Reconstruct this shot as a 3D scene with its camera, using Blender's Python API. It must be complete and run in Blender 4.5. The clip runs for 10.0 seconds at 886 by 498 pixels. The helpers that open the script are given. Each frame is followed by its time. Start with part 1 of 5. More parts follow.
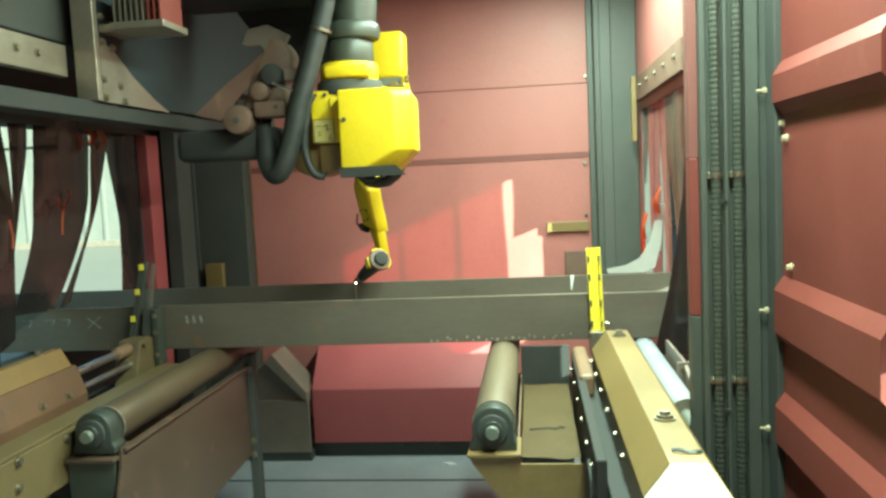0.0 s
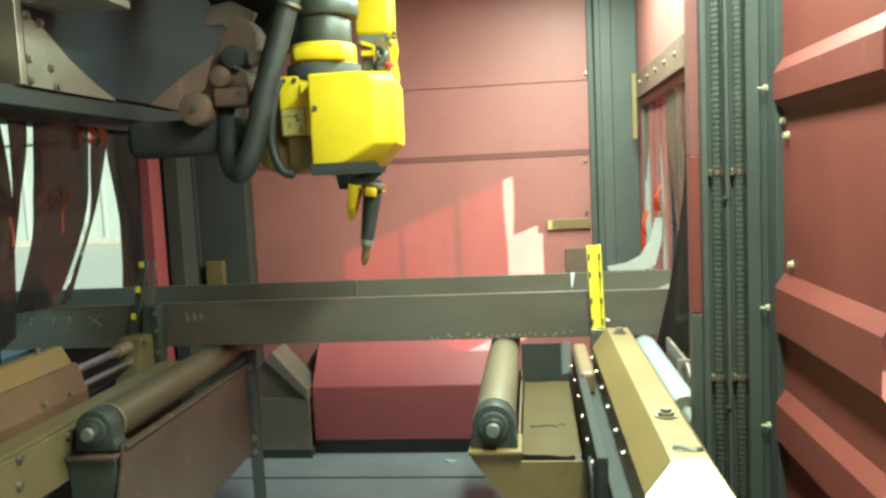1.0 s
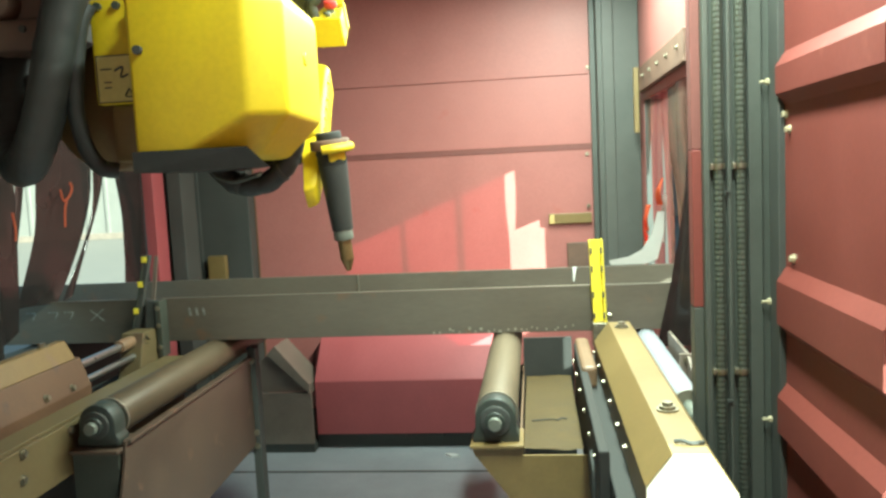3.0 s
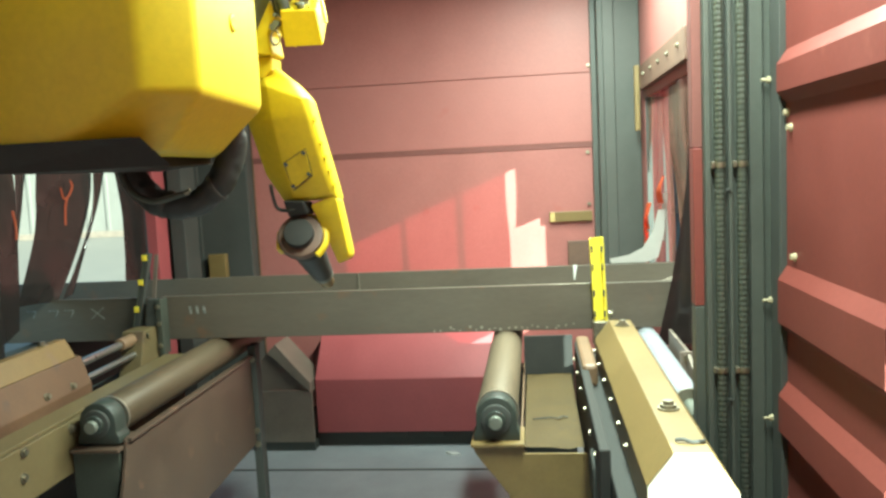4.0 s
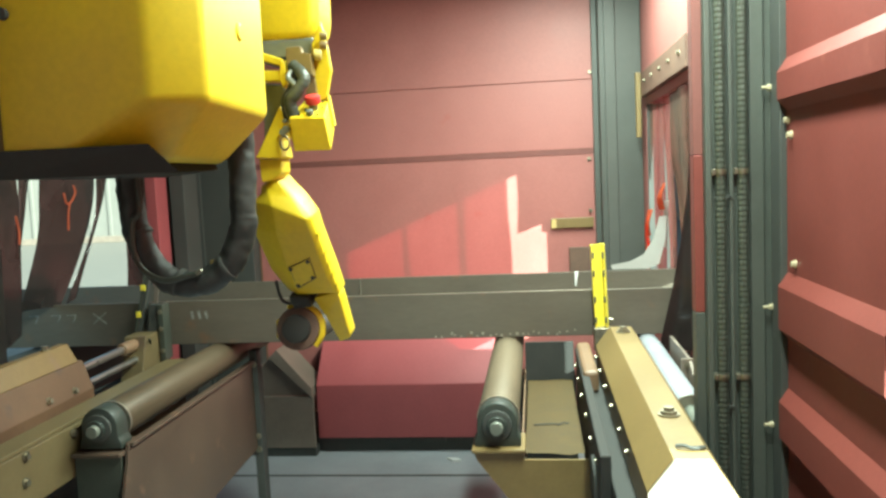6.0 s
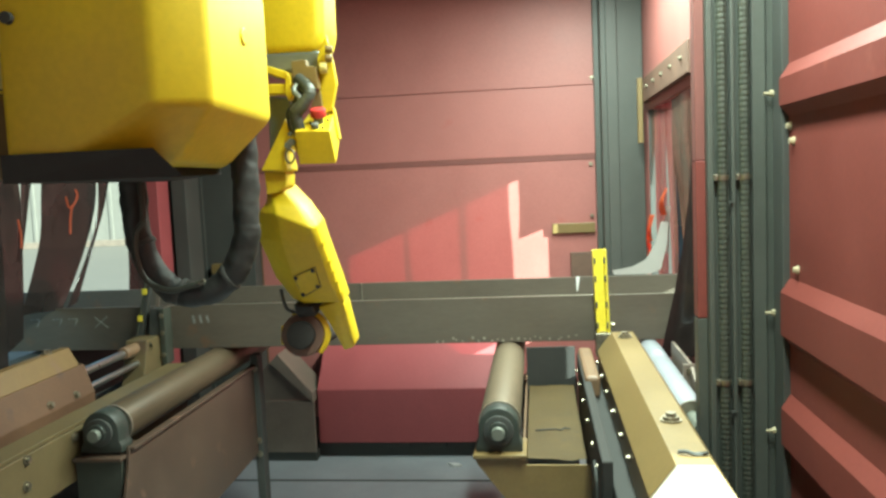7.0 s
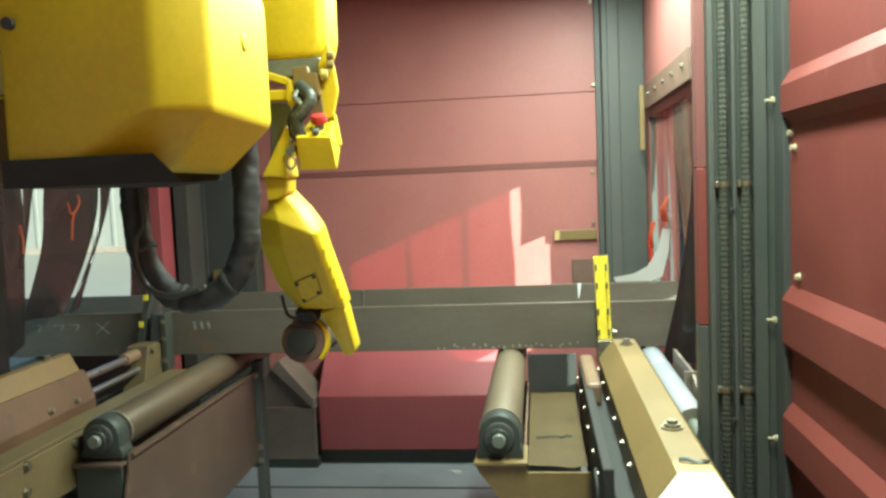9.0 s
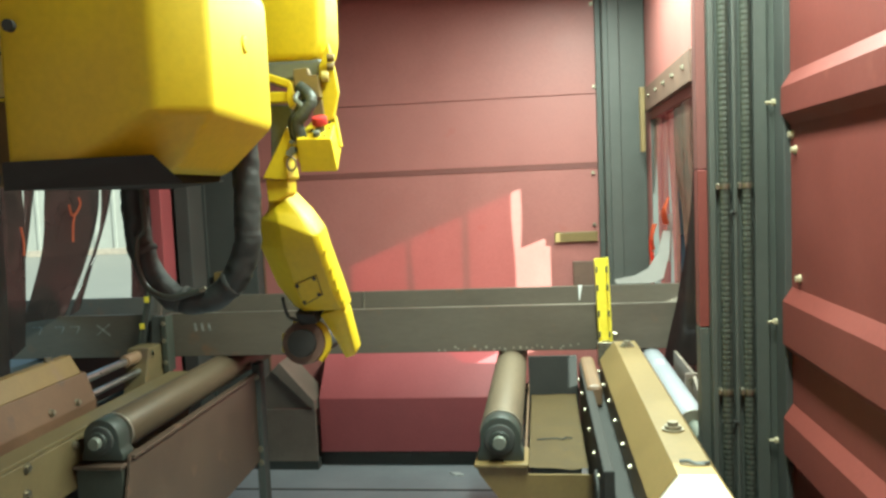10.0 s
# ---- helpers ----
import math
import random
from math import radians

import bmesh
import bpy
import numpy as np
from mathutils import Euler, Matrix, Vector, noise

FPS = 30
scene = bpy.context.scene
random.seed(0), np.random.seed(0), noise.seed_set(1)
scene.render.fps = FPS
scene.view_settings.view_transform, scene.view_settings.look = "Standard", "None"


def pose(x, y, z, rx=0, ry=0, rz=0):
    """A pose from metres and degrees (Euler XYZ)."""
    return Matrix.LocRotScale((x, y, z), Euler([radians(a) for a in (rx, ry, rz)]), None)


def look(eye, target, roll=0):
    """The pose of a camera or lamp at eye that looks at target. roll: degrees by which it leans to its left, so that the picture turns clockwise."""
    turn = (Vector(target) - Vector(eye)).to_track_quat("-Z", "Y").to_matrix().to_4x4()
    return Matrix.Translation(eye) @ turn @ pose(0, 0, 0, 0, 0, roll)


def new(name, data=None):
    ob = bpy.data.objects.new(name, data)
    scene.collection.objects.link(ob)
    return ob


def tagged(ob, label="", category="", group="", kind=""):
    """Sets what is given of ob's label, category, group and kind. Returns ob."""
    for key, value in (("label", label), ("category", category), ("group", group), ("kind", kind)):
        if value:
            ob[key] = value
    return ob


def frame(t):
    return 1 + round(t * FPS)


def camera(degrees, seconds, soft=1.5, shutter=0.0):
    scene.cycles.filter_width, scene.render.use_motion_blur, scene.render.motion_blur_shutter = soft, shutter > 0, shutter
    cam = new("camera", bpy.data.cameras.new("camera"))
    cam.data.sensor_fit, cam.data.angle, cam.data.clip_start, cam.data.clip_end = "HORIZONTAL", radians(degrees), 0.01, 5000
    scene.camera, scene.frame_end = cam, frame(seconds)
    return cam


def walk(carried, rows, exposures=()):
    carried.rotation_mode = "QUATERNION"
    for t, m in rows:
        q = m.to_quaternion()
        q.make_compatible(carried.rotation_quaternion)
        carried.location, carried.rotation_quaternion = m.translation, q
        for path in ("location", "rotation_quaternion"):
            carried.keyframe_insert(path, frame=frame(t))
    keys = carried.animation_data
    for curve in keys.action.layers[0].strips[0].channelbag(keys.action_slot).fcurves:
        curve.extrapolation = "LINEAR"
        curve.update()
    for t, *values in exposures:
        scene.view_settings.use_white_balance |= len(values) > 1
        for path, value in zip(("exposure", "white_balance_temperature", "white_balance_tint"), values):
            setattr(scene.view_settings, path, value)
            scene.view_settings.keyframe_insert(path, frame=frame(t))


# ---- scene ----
cam = camera(58.5, 10.0, soft=2.7)
walk(cam, [
    (0.0, look((0.0027, -0.0006, 1.4996), (-0.3376, 2.9683, 1.2352), -2.695)),
    (0.5, look((0.0001, -0.0005, 1.4996), (-0.3401, 2.9678, 1.2286), -2.686)),
    (1.0, look((0.0002, -0.0000, 1.5000), (-0.3401, 2.9679, 1.2256), -2.705)),
    (1.5, look((0.0000, -0.0021, 1.5009), (-0.3411, 2.9652, 1.2197), -2.729)),
    (2.0, look((0.0007, -0.0016, 1.5008), (-0.3442, 2.9646, 1.2137), -2.774)),
    (2.5, look((0.0023, -0.0020, 1.4994), (-0.3457, 2.9636, 1.2090), -2.805)),
    (4.0, look((0.0009, 0.0011, 1.5007), (-0.3501, 2.9651, 1.1983), -2.829)),
    (4.5, look((0.0005, -0.0001, 1.5009), (-0.3511, 2.9638, 1.1978), -2.808)),
    (5.0, look((0.0018, 0.0029, 1.4991), (-0.3515, 2.9675, 1.2051), -2.858)),
    (5.5, look((0.0026, -0.0055, 1.5018), (-0.3522, 2.9596, 1.2145), -2.777)),
    (7.0, look((-0.0014, -0.0072, 1.5019), (-0.3598, 2.9598, 1.2405), -2.519)),
    (7.5, look((0.0005, -0.0065, 1.4993), (-0.3622, 2.9606, 1.2449), -2.473)),
    (8.0, look((-0.0010, -0.0069, 1.5011), (-0.3624, 2.9608, 1.2518), -2.448)),
    (8.5, look((0.0010, -0.0061, 1.5009), (-0.3634, 2.9618, 1.2583), -2.453)),
    (9.0, look((0.0015, -0.0062, 1.5005), (-0.3640, 2.9621, 1.2654), -2.420)),
    (9.5, look((0.0007, -0.0050, 1.5002), (-0.3653, 2.9636, 1.2693), -2.407)),
    (10.0, look((0.0021, -0.0062, 1.4998), (-0.3662, 2.9624, 1.2727), -2.418)),
], exposures=[(0.0, 2.93, 5800, -34), (2.0, 3.03, 5850, -23), (5.5, 3.0, 5850, -20), (7.0, 2.70, 5850, -19), (10.0, 2.70, 5850, -19)])

# ---- light ----
SUN_WAY = Vector((-1.0, 0.51, -0.41)).normalized()
world = bpy.data.worlds.new("world")
scene.world = world
world.use_nodes = True
sky = world.node_tree.nodes.new("ShaderNodeTexSky")
sky.sky_type = "NISHITA"
sky.sun_disc = False
sky.sun_elevation = math.asin(-SUN_WAY.z)
sky.sun_rotation = math.atan2(-SUN_WAY.x, -SUN_WAY.y)
world.node_tree.links.new(sky.outputs[0], world.node_tree.nodes["Background"].inputs[0])
world.node_tree.nodes["Background"].inputs[1].default_value = 0.055
sun = new("sun", bpy.data.lights.new("sun", "SUN"))
sun.data.energy, sun.data.angle, sun.data.color = 5.0, radians(0.5), (1.0, 0.96, 0.90)
sun.matrix_world = look((8, -4, 6), Vector((8, -4, 6)) + SUN_WAY)
lamp = new("ceiling_lamp_light", bpy.data.lights.new("ceiling_lamp_light", "AREA"))
lamp.data.shape, lamp.data.size, lamp.data.size_y = "RECTANGLE", 0.14, 3.25
lamp.data.energy, lamp.data.color = 31.0, (1.0, 0.97, 0.90)
lamp.matrix_world = look((0.24, 2.30, 2.56), (0.14, 2.30, 0.0)) @ pose(0, 0, 0, 0, 0, 90)


# ---- materials ----
def nodes_of(name):
    m = bpy.data.materials.new(name)
    m.use_nodes = True
    nt = m.node_tree
    return m, nt, nt.nodes["Principled BSDF"]


def surface(name, base, dark, rough=0.5, metal=0.0, scale=6.0, grain=90.0, bump=0.15, spread=0.5, coat=0.0, stretch=(1, 1, 1), rust=None, rust_at=0.62):
    """A worn surface: base and dark mixed by coarse noise, fine grain on roughness and relief, stains of rust where given."""
    m, nt, b = nodes_of(name)
    add, link = nt.nodes.new, nt.links.new
    co = add("ShaderNodeTexCoord")
    mp = add("ShaderNodeMapping")
    mp.inputs["Scale"].default_value = stretch
    link(co.outputs["Object"], mp.inputs[0])
    n1, n2 = add("ShaderNodeTexNoise"), add("ShaderNodeTexNoise")
    n1.inputs["Scale"].default_value, n1.inputs["Detail"].default_value, n1.inputs["Roughness"].default_value = scale, 6, 0.65
    n2.inputs["Scale"].default_value, n2.inputs["Detail"].default_value = grain, 3
    link(mp.outputs[0], n1.inputs[0])
    link(mp.outputs[0], n2.inputs[0])
    ramp = add("ShaderNodeMapRange")
    ramp.inputs[1].default_value, ramp.inputs[2].default_value = 0.5 - spread / 2, 0.5 + spread / 2
    link(n1.outputs[0], ramp.inputs[0])
    mix = add("ShaderNodeMix")
    mix.data_type = "RGBA"
    mix.inputs[6].default_value, mix.inputs[7].default_value = (*dark, 1), (*base, 1)
    link(ramp.outputs[0], mix.inputs[0])
    colour = mix.outputs[2]
    fine = add("ShaderNodeMix")
    fine.data_type, fine.blend_type = "RGBA", "MULTIPLY"
    fine.inputs[0].default_value = 0.22
    link(colour, fine.inputs[6])
    link(n2.outputs[0], fine.inputs[7])
    colour = fine.outputs[2]
    if rust:
        n3 = add("ShaderNodeTexNoise")
        n3.inputs["Scale"].default_value, n3.inputs["Detail"].default_value = scale * 2.3, 8
        link(co.outputs["Object"], n3.inputs[0])
        r3 = add("ShaderNodeMapRange")
        r3.inputs[1].default_value, r3.inputs[2].default_value = rust_at, rust_at + 0.12
        link(n3.outputs[0], r3.inputs[0])
        m3 = add("ShaderNodeMix")
        m3.data_type = "RGBA"
        m3.inputs[7].default_value = (*rust, 1)
        link(r3.outputs[0], m3.inputs[0])
        link(colour, m3.inputs[6])
        colour = m3.outputs[2]
    link(colour, b.inputs["Base Color"])
    rr = add("ShaderNodeMapRange")
    rr.inputs[3].default_value, rr.inputs[4].default_value = max(0.05, rough - 0.12), min(1, rough + 0.15)
    link(n1.outputs[0], rr.inputs[0])
    link(rr.outputs[0], b.inputs["Roughness"])
    b.inputs["Metallic"].default_value = metal
    b.inputs["Coat Weight"].default_value = coat
    bp = add("ShaderNodeBump")
    bp.inputs["Strength"].default_value, bp.inputs["Distance"].default_value = bump, 0.002
    link(n2.outputs[0], bp.inputs["Height"])
    link(bp.outputs[0], b.inputs["Normal"])
    return m


def glow(name, colour, strength):
    m, nt, b = nodes_of(name)
    b.inputs["Base Color"].default_value = (*colour, 1)
    b.inputs["Emission Color"].default_value = (*colour, 1)
    b.inputs["Emission Strength"].default_value = strength
    return m


def strip_plastic(name, tint, gloss, solid_share, low, high):
    """Tinted clear plastic: light goes through coloured, with a glossy skin."""
    m, nt, b = nodes_of(name)
    add, link = nt.nodes.new, nt.links.new
    tr = add("ShaderNodeBsdfTransparent")
    tr.inputs[0].default_value = (*tint, 1)
    co, nz, mx = add("ShaderNodeTexCoord"), add("ShaderNodeTexNoise"), add("ShaderNodeMix")
    nz.inputs["Scale"].default_value = 9
    link(co.outputs["Object"], nz.inputs[0])
    mx.data_type = "RGBA"
    mx.inputs[6].default_value, mx.inputs[7].default_value = (*low, 1), (*high, 1)
    link(nz.outputs[0], mx.inputs[0])
    link(mx.outputs[2], b.inputs["Base Color"])
    b.inputs["Roughness"].default_value = gloss
    b.inputs["Coat Weight"].default_value = 0.4
    ms = add("ShaderNodeMixShader")
    ms.inputs[0].default_value = solid_share
    link(tr.outputs[0], ms.inputs[1])
    link(b.outputs[0], ms.inputs[2])
    link(ms.outputs[0], nt.nodes["Material Output"].inputs[0])
    return m


# wall red paled and greyed, the air's haze put into its colour
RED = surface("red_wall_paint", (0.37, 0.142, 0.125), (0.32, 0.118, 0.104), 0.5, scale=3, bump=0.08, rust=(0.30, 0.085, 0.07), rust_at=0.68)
RED_SEAM = surface("dark_red_seam", (0.19, 0.066, 0.055), (0.15, 0.05, 0.042), 0.6, scale=6, bump=0.1)
RED_BOX = surface("red_box_paint", (0.37, 0.088, 0.096), (0.31, 0.072, 0.079), 0.45, scale=4, bump=0.05)
RED_DOOR = surface("red_door_paint", (0.195, 0.042, 0.032), (0.14, 0.029, 0.022), 0.55, scale=4, bump=0.1, rust=(0.2, 0.055, 0.04), rust_at=0.68, spread=0.7)
COLUMN = surface("column_paint", (0.078, 0.081, 0.07), (0.055, 0.058, 0.05), 0.5, scale=5, bump=0.1)
COLUMN_GREEN = surface("grey_green_paint", (0.085, 0.091, 0.077), (0.06, 0.065, 0.055), 0.5, scale=5, bump=0.1)
BLACK = surface("black_paint", (0.06, 0.062, 0.055), (0.04, 0.042, 0.037), 0.72, scale=6, bump=0.1)
STEEL = surface("mill_steel", (0.135, 0.112, 0.084), (0.082, 0.068, 0.052), 0.5, 0.15, scale=4, bump=0.2, stretch=(0.3, 1, 1), rust=(0.15, 0.085, 0.05), rust_at=0.63)
BEIGE = surface("beige_machine_paint", (0.222, 0.153, 0.055), (0.155, 0.107, 0.039), 0.45, scale=5, bump=0.1, rust=(0.17, 0.12, 0.06), rust_at=0.64)
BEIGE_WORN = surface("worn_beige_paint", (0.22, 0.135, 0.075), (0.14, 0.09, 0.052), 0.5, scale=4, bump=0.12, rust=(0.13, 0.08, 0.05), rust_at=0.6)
ROLLER_BROWN = surface("brown_roller_steel", (0.125, 0.09, 0.052), (0.07, 0.05, 0.03), 0.5, 0.3, scale=5, bump=0.15, stretch=(1, 0.25, 1))
ROLLER = surface("roller_steel", (0.18, 0.137, 0.085), (0.115, 0.087, 0.055), 0.58, 0.2, scale=5, bump=0.15, stretch=(1, 0.25, 1))
# worn left machine paints, the dim corner's shade put into their colour
OCHRE = surface("shaded_ochre_worn_paint", (0.195, 0.124, 0.0413), (0.143, 0.0863, 0.0315), 0.45, scale=5, bump=0.12, rust=(0.15, 0.09, 0.05), rust_at=0.62)
BRICK = surface("shaded_brown_red_paint", (0.14, 0.076, 0.04), (0.088, 0.048, 0.0288), 0.5, scale=5, bump=0.15, rust=(0.07, 0.045, 0.035), rust_at=0.6)
OLIVE = surface("shaded_olive_beige_paint", (0.15, 0.112, 0.05), (0.105, 0.078, 0.036), 0.5, scale=6, bump=0.12, rust=(0.09, 0.06, 0.04), rust_at=0.6)
BROWN = surface("brown_oiled_steel", (0.0978, 0.0638, 0.0425), (0.0595, 0.0391, 0.0281), 0.45, scale=4, bump=0.15, rust=(0.14, 0.08, 0.05), rust_at=0.62)
BEARING = surface("bearing_green", (0.042, 0.05, 0.04), (0.026, 0.031, 0.026), 0.5, scale=12, bump=0.2)
CHROME = surface("chrome", (0.8, 0.8, 0.78), (0.65, 0.65, 0.63), 0.3, 1.0, scale=10, bump=0.02)
ZINC = surface("zinc_bolt", (0.40, 0.36, 0.27), (0.22, 0.195, 0.145), 0.42, 0.9, scale=40, bump=0.1)
SILVER = surface("machined_plate", (0.42, 0.38, 0.30), (0.27, 0.24, 0.19), 0.38, 0.7, scale=6, bump=0.1)
BLUE_PLATE = surface("dark_carriage_plate", (0.021, 0.028, 0.031), (0.014, 0.019, 0.022), 0.75, scale=4, bump=0.1)
YELLOW = surface("robot_yellow", (0.72, 0.53, 0.012), (0.63, 0.455, 0.010), 0.5, scale=3, bump=0.04)
YELLOW_TAPE = surface("yellow_tape", (0.85, 0.72, 0.06), (0.7, 0.56, 0.05), 0.35, scale=30, bump=0.05)
LABEL = surface("warning_label", (0.62, 0.52, 0.16), (0.5, 0.42, 0.13), 0.5, scale=30, bump=0.02)
RUBBER = surface("black_hose", (0.034, 0.035, 0.031), (0.018, 0.019, 0.017), 0.55, scale=12, bump=0.3)
GREY_CAST = surface("grey_casting", (0.19, 0.20, 0.165), (0.13, 0.14, 0.115), 0.42, 0.2, scale=8, bump=0.15)
DARK_CAST = surface("dark_casting", (0.075, 0.08, 0.062), (0.045, 0.05, 0.04), 0.4, 0.1, scale=8, bump=0.15)
RUST_CAST = surface("brown_casting", (0.17, 0.10, 0.065), (0.09, 0.055, 0.04), 0.6, scale=9, bump=0.3)
MATTE = surface("sooty_casting", (0.035, 0.034, 0.03), (0.02, 0.02, 0.018), 0.85, scale=14, bump=0.25)
BRASS = surface("brass_nozzle", (0.34, 0.24, 0.11), (0.2, 0.14, 0.06), 0.4, 0.85, scale=30, bump=0.1)
FLOOR = surface("concrete_floor", (0.36, 0.375, 0.40), (0.25, 0.26, 0.28), 0.6, scale=3, bump=0.2, rust=(0.22, 0.22, 0.225), rust_at=0.74)
GROUND = surface("yard_concrete", (0.135, 0.122, 0.10), (0.105, 0.096, 0.08), 0.8, scale=1.2, bump=0.3)
FACADE = surface("pale_sheet_wall", (0.165, 0.158, 0.138), (0.13, 0.124, 0.108), 0.6, scale=1.5, bump=0.05)
CARD = surface("dusty_tray", (0.20, 0.138, 0.054), (0.13, 0.09, 0.036), 0.6, scale=7, bump=0.25, rust=(0.12, 0.09, 0.05), rust_at=0.64)
CEIL = surface("grey_ceiling", (0.30, 0.25, 0.22), (0.22, 0.19, 0.17), 0.7, scale=3)
WHITE_ROLL = surface("pale_roller", (0.78, 0.78, 0.76), (0.66, 0.66, 0.64), 0.4, scale=8, bump=0.08)
# beige guard end made pale, part of the sun's glare put into its colour
SUNLIT_END = surface("sunlit_end_plate", (0.48, 0.45, 0.39), (0.40, 0.37, 0.31), 0.5, scale=8, bump=0.08)
# roller steel made pale blue, the outfeed's daylight put into its colour
PALE_STEEL = surface("daylit_roller_steel", (0.30, 0.31, 0.335), (0.22, 0.23, 0.25), 0.45, scale=8, bump=0.08)
BRIGHT_BOLT = surface("yellow_zinc_bolt", (0.62, 0.54, 0.36), (0.42, 0.36, 0.23), 0.4, 0.35, scale=60, bump=0.1)
RED_KNOB = surface("red_plastic", (0.55, 0.04, 0.035), (0.42, 0.03, 0.03), 0.4, scale=20, bump=0.02)
CHALK = surface("chalk", (0.30, 0.30, 0.27), (0.11, 0.11, 0.10), 0.9, scale=90, spread=0.3)
SPATTER = surface("spatter_metal", (0.36, 0.33, 0.26), (0.22, 0.2, 0.16), 0.5, 0.3, scale=60)
GREY_SHEET = surface("grey_sheet_metal", (0.24, 0.195, 0.155), (0.155, 0.125, 0.10), 0.45, 0.15, scale=5, bump=0.1)
PLASTIC = strip_plastic("red_curtain_plastic", (0.95, 0.30, 0.40), 0.2, 0.58, (0.13, 0.085, 0.062), (0.25, 0.155, 0.11))
BROWN_PLASTIC = strip_plastic("brown_curtain_plastic", (0.5, 0.2, 0.15), 0.22, 0.86, (0.06, 0.045, 0.034), (0.14, 0.095, 0.07))
DARK_PLASTIC = strip_plastic("dark_curtain_plastic", (0.22, 0.11, 0.10), 0.16, 0.90, (0.028, 0.026, 0.025), (0.052, 0.043, 0.04))
# brown strip plastic whitened, sunlight on the low ends put into its colour
PALE_PLASTIC = strip_plastic("sunlit_curtain_plastic", (0.5, 0.4, 0.36), 0.2, 0.8, (0.36, 0.35, 0.33), (0.5, 0.48, 0.45))
ORANGE_PLASTIC = strip_plastic("orange_backlit_torn_plastic", (0.9, 0.35, 0.2), 0.3, 0.5, (0.5, 0.13, 0.06), (0.7, 0.2, 0.10))
SPARK = glow("spark", (1.0, 0.7, 0.55), 8.0)


# ---- mesh helpers ----
ORG = {}


def thing(name, at, label, category, group="", kind=""):
    ob = new(name)
    ob.empty_display_size = 0.1
    ob.location = at
    ORG[ob] = Vector(at)
    return tagged(ob, label, category, group, kind)


def part(name, bm, material, parent=None, label="", at=None, smooth=False):
    """One bmesh, given in world places, as ONE mesh object under a thing or a part."""
    base = Vector(at) if at else (ORG[parent] if parent else Vector((0, 0, 0)))
    bmesh.ops.translate(bm, verts=bm.verts, vec=-base)
    me = bpy.data.meshes.new(name)
    bm.normal_update()
    bm.to_mesh(me)
    bm.free()
    me.materials.append(material)
    if smooth:
        me.polygons.foreach_set("use_smooth", [True] * len(me.polygons))
        me.set_sharp_from_angle(angle=radians(35))
    ob = new(name, me)
    if parent:
        ob.parent = parent
        ob.location = base - ORG[parent]
    else:
        ob.location = base
    ORG[ob] = base
    if label:
        ob["label"] = label
    return ob


def solid(name, bm, material, at, label, category, group="", kind="", smooth=False):
    return tagged(part(name, bm, material, None, "", at, smooth), label, category, group, kind)


def box(x0, x1, y0, y1, z0, z1, bevel=0.0, bm=None, seg=2):
    bm = bm or bmesh.new()
    g = bmesh.ops.create_cube(bm, size=1.0)
    for v in g["verts"]:
        v.co = Vector(((x0 + x1) / 2 + v.co.x * (x1 - x0), (y0 + y1) / 2 + v.co.y * (y1 - y0), (z0 + z1) / 2 + v.co.z * (z1 - z0)))
    if bevel:
        edges = list({e for v in g["verts"] for e in v.link_edges})
        bmesh.ops.bevel(bm, geom=edges, offset=bevel, segments=seg, affect="EDGES", profile=0.5)
    return bm


def rod(p0, p1, r, r2=None, seg=20, bm=None, bevel=0.0):
    """A cylinder or cone from p0 to p1."""
    bm = bm or bmesh.new()
    p0, p1 = Vector(p0), Vector(p1)
    way = p1 - p0
    m = Matrix.Translation((p0 + p1) / 2) @ way.to_track_quat("Z", "Y").to_matrix().to_4x4()
    g = bmesh.ops.create_cone(bm, cap_ends=True, segments=seg, radius1=r, radius2=r if r2 is None else r2, depth=way.length, matrix=m)
    if bevel:
        caps = [f for v in g["verts"] for f in v.link_faces if len(f.verts) > 4]
        edges = list({e for f in caps for e in f.edges})
        bmesh.ops.bevel(bm, geom=edges, offset=bevel, segments=2, affect="EDGES", profile=0.5)
    return bm


def spline(points, n):
    """Points along a smooth curve through the given ones."""
    p = [Vector(q) for q in points]
    p = [2 * p[0] - p[1]] + p + [2 * p[-1] - p[-2]]
    out = []
    for i in range(1, len(p) - 2):
        for k in range(n):
            t = k / n
            a, b, c, d = p[i - 1:i + 3]
            out.append(0.5 * (2 * b + (c - a) * t + (2 * a - 5 * b + 4 * c - d) * t * t + (3 * b - a - 3 * c + d) * t ** 3))
    return out + [p[-2]]


def tube(points, r, n=8, seg=12, ridge=0.0, every=2, bm=None):
    """A hose along a smooth curve, with ridges where given."""
    bm = bm or bmesh.new()
    ps = spline(points, n)
    rings = []
    side = None
    for i, p in enumerate(ps):
        way = (ps[min(i + 1, len(ps) - 1)] - ps[max(i - 1, 0)]).normalized()
        side = side or way.orthogonal().normalized()
        side = (side - way * side.dot(way)).normalized()
        up = way.cross(side)
        rr = r + (ridge if i % every == 0 else 0)
        rings.append([bm.verts.new(p + (side * math.cos(a) + up * math.sin(a)) * rr) for a in (2 * math.pi * k / seg for k in range(seg))])
    for a, b in zip(rings, rings[1:]):
        for k in range(seg):
            bm.faces.new((a[k], a[(k + 1) % seg], b[(k + 1) % seg], b[k]))
    bm.faces.new(rings[0][::-1])
    bm.faces.new(rings[-1])
    bmesh.ops.recalc_face_normals(bm, faces=bm.faces)
    return bm


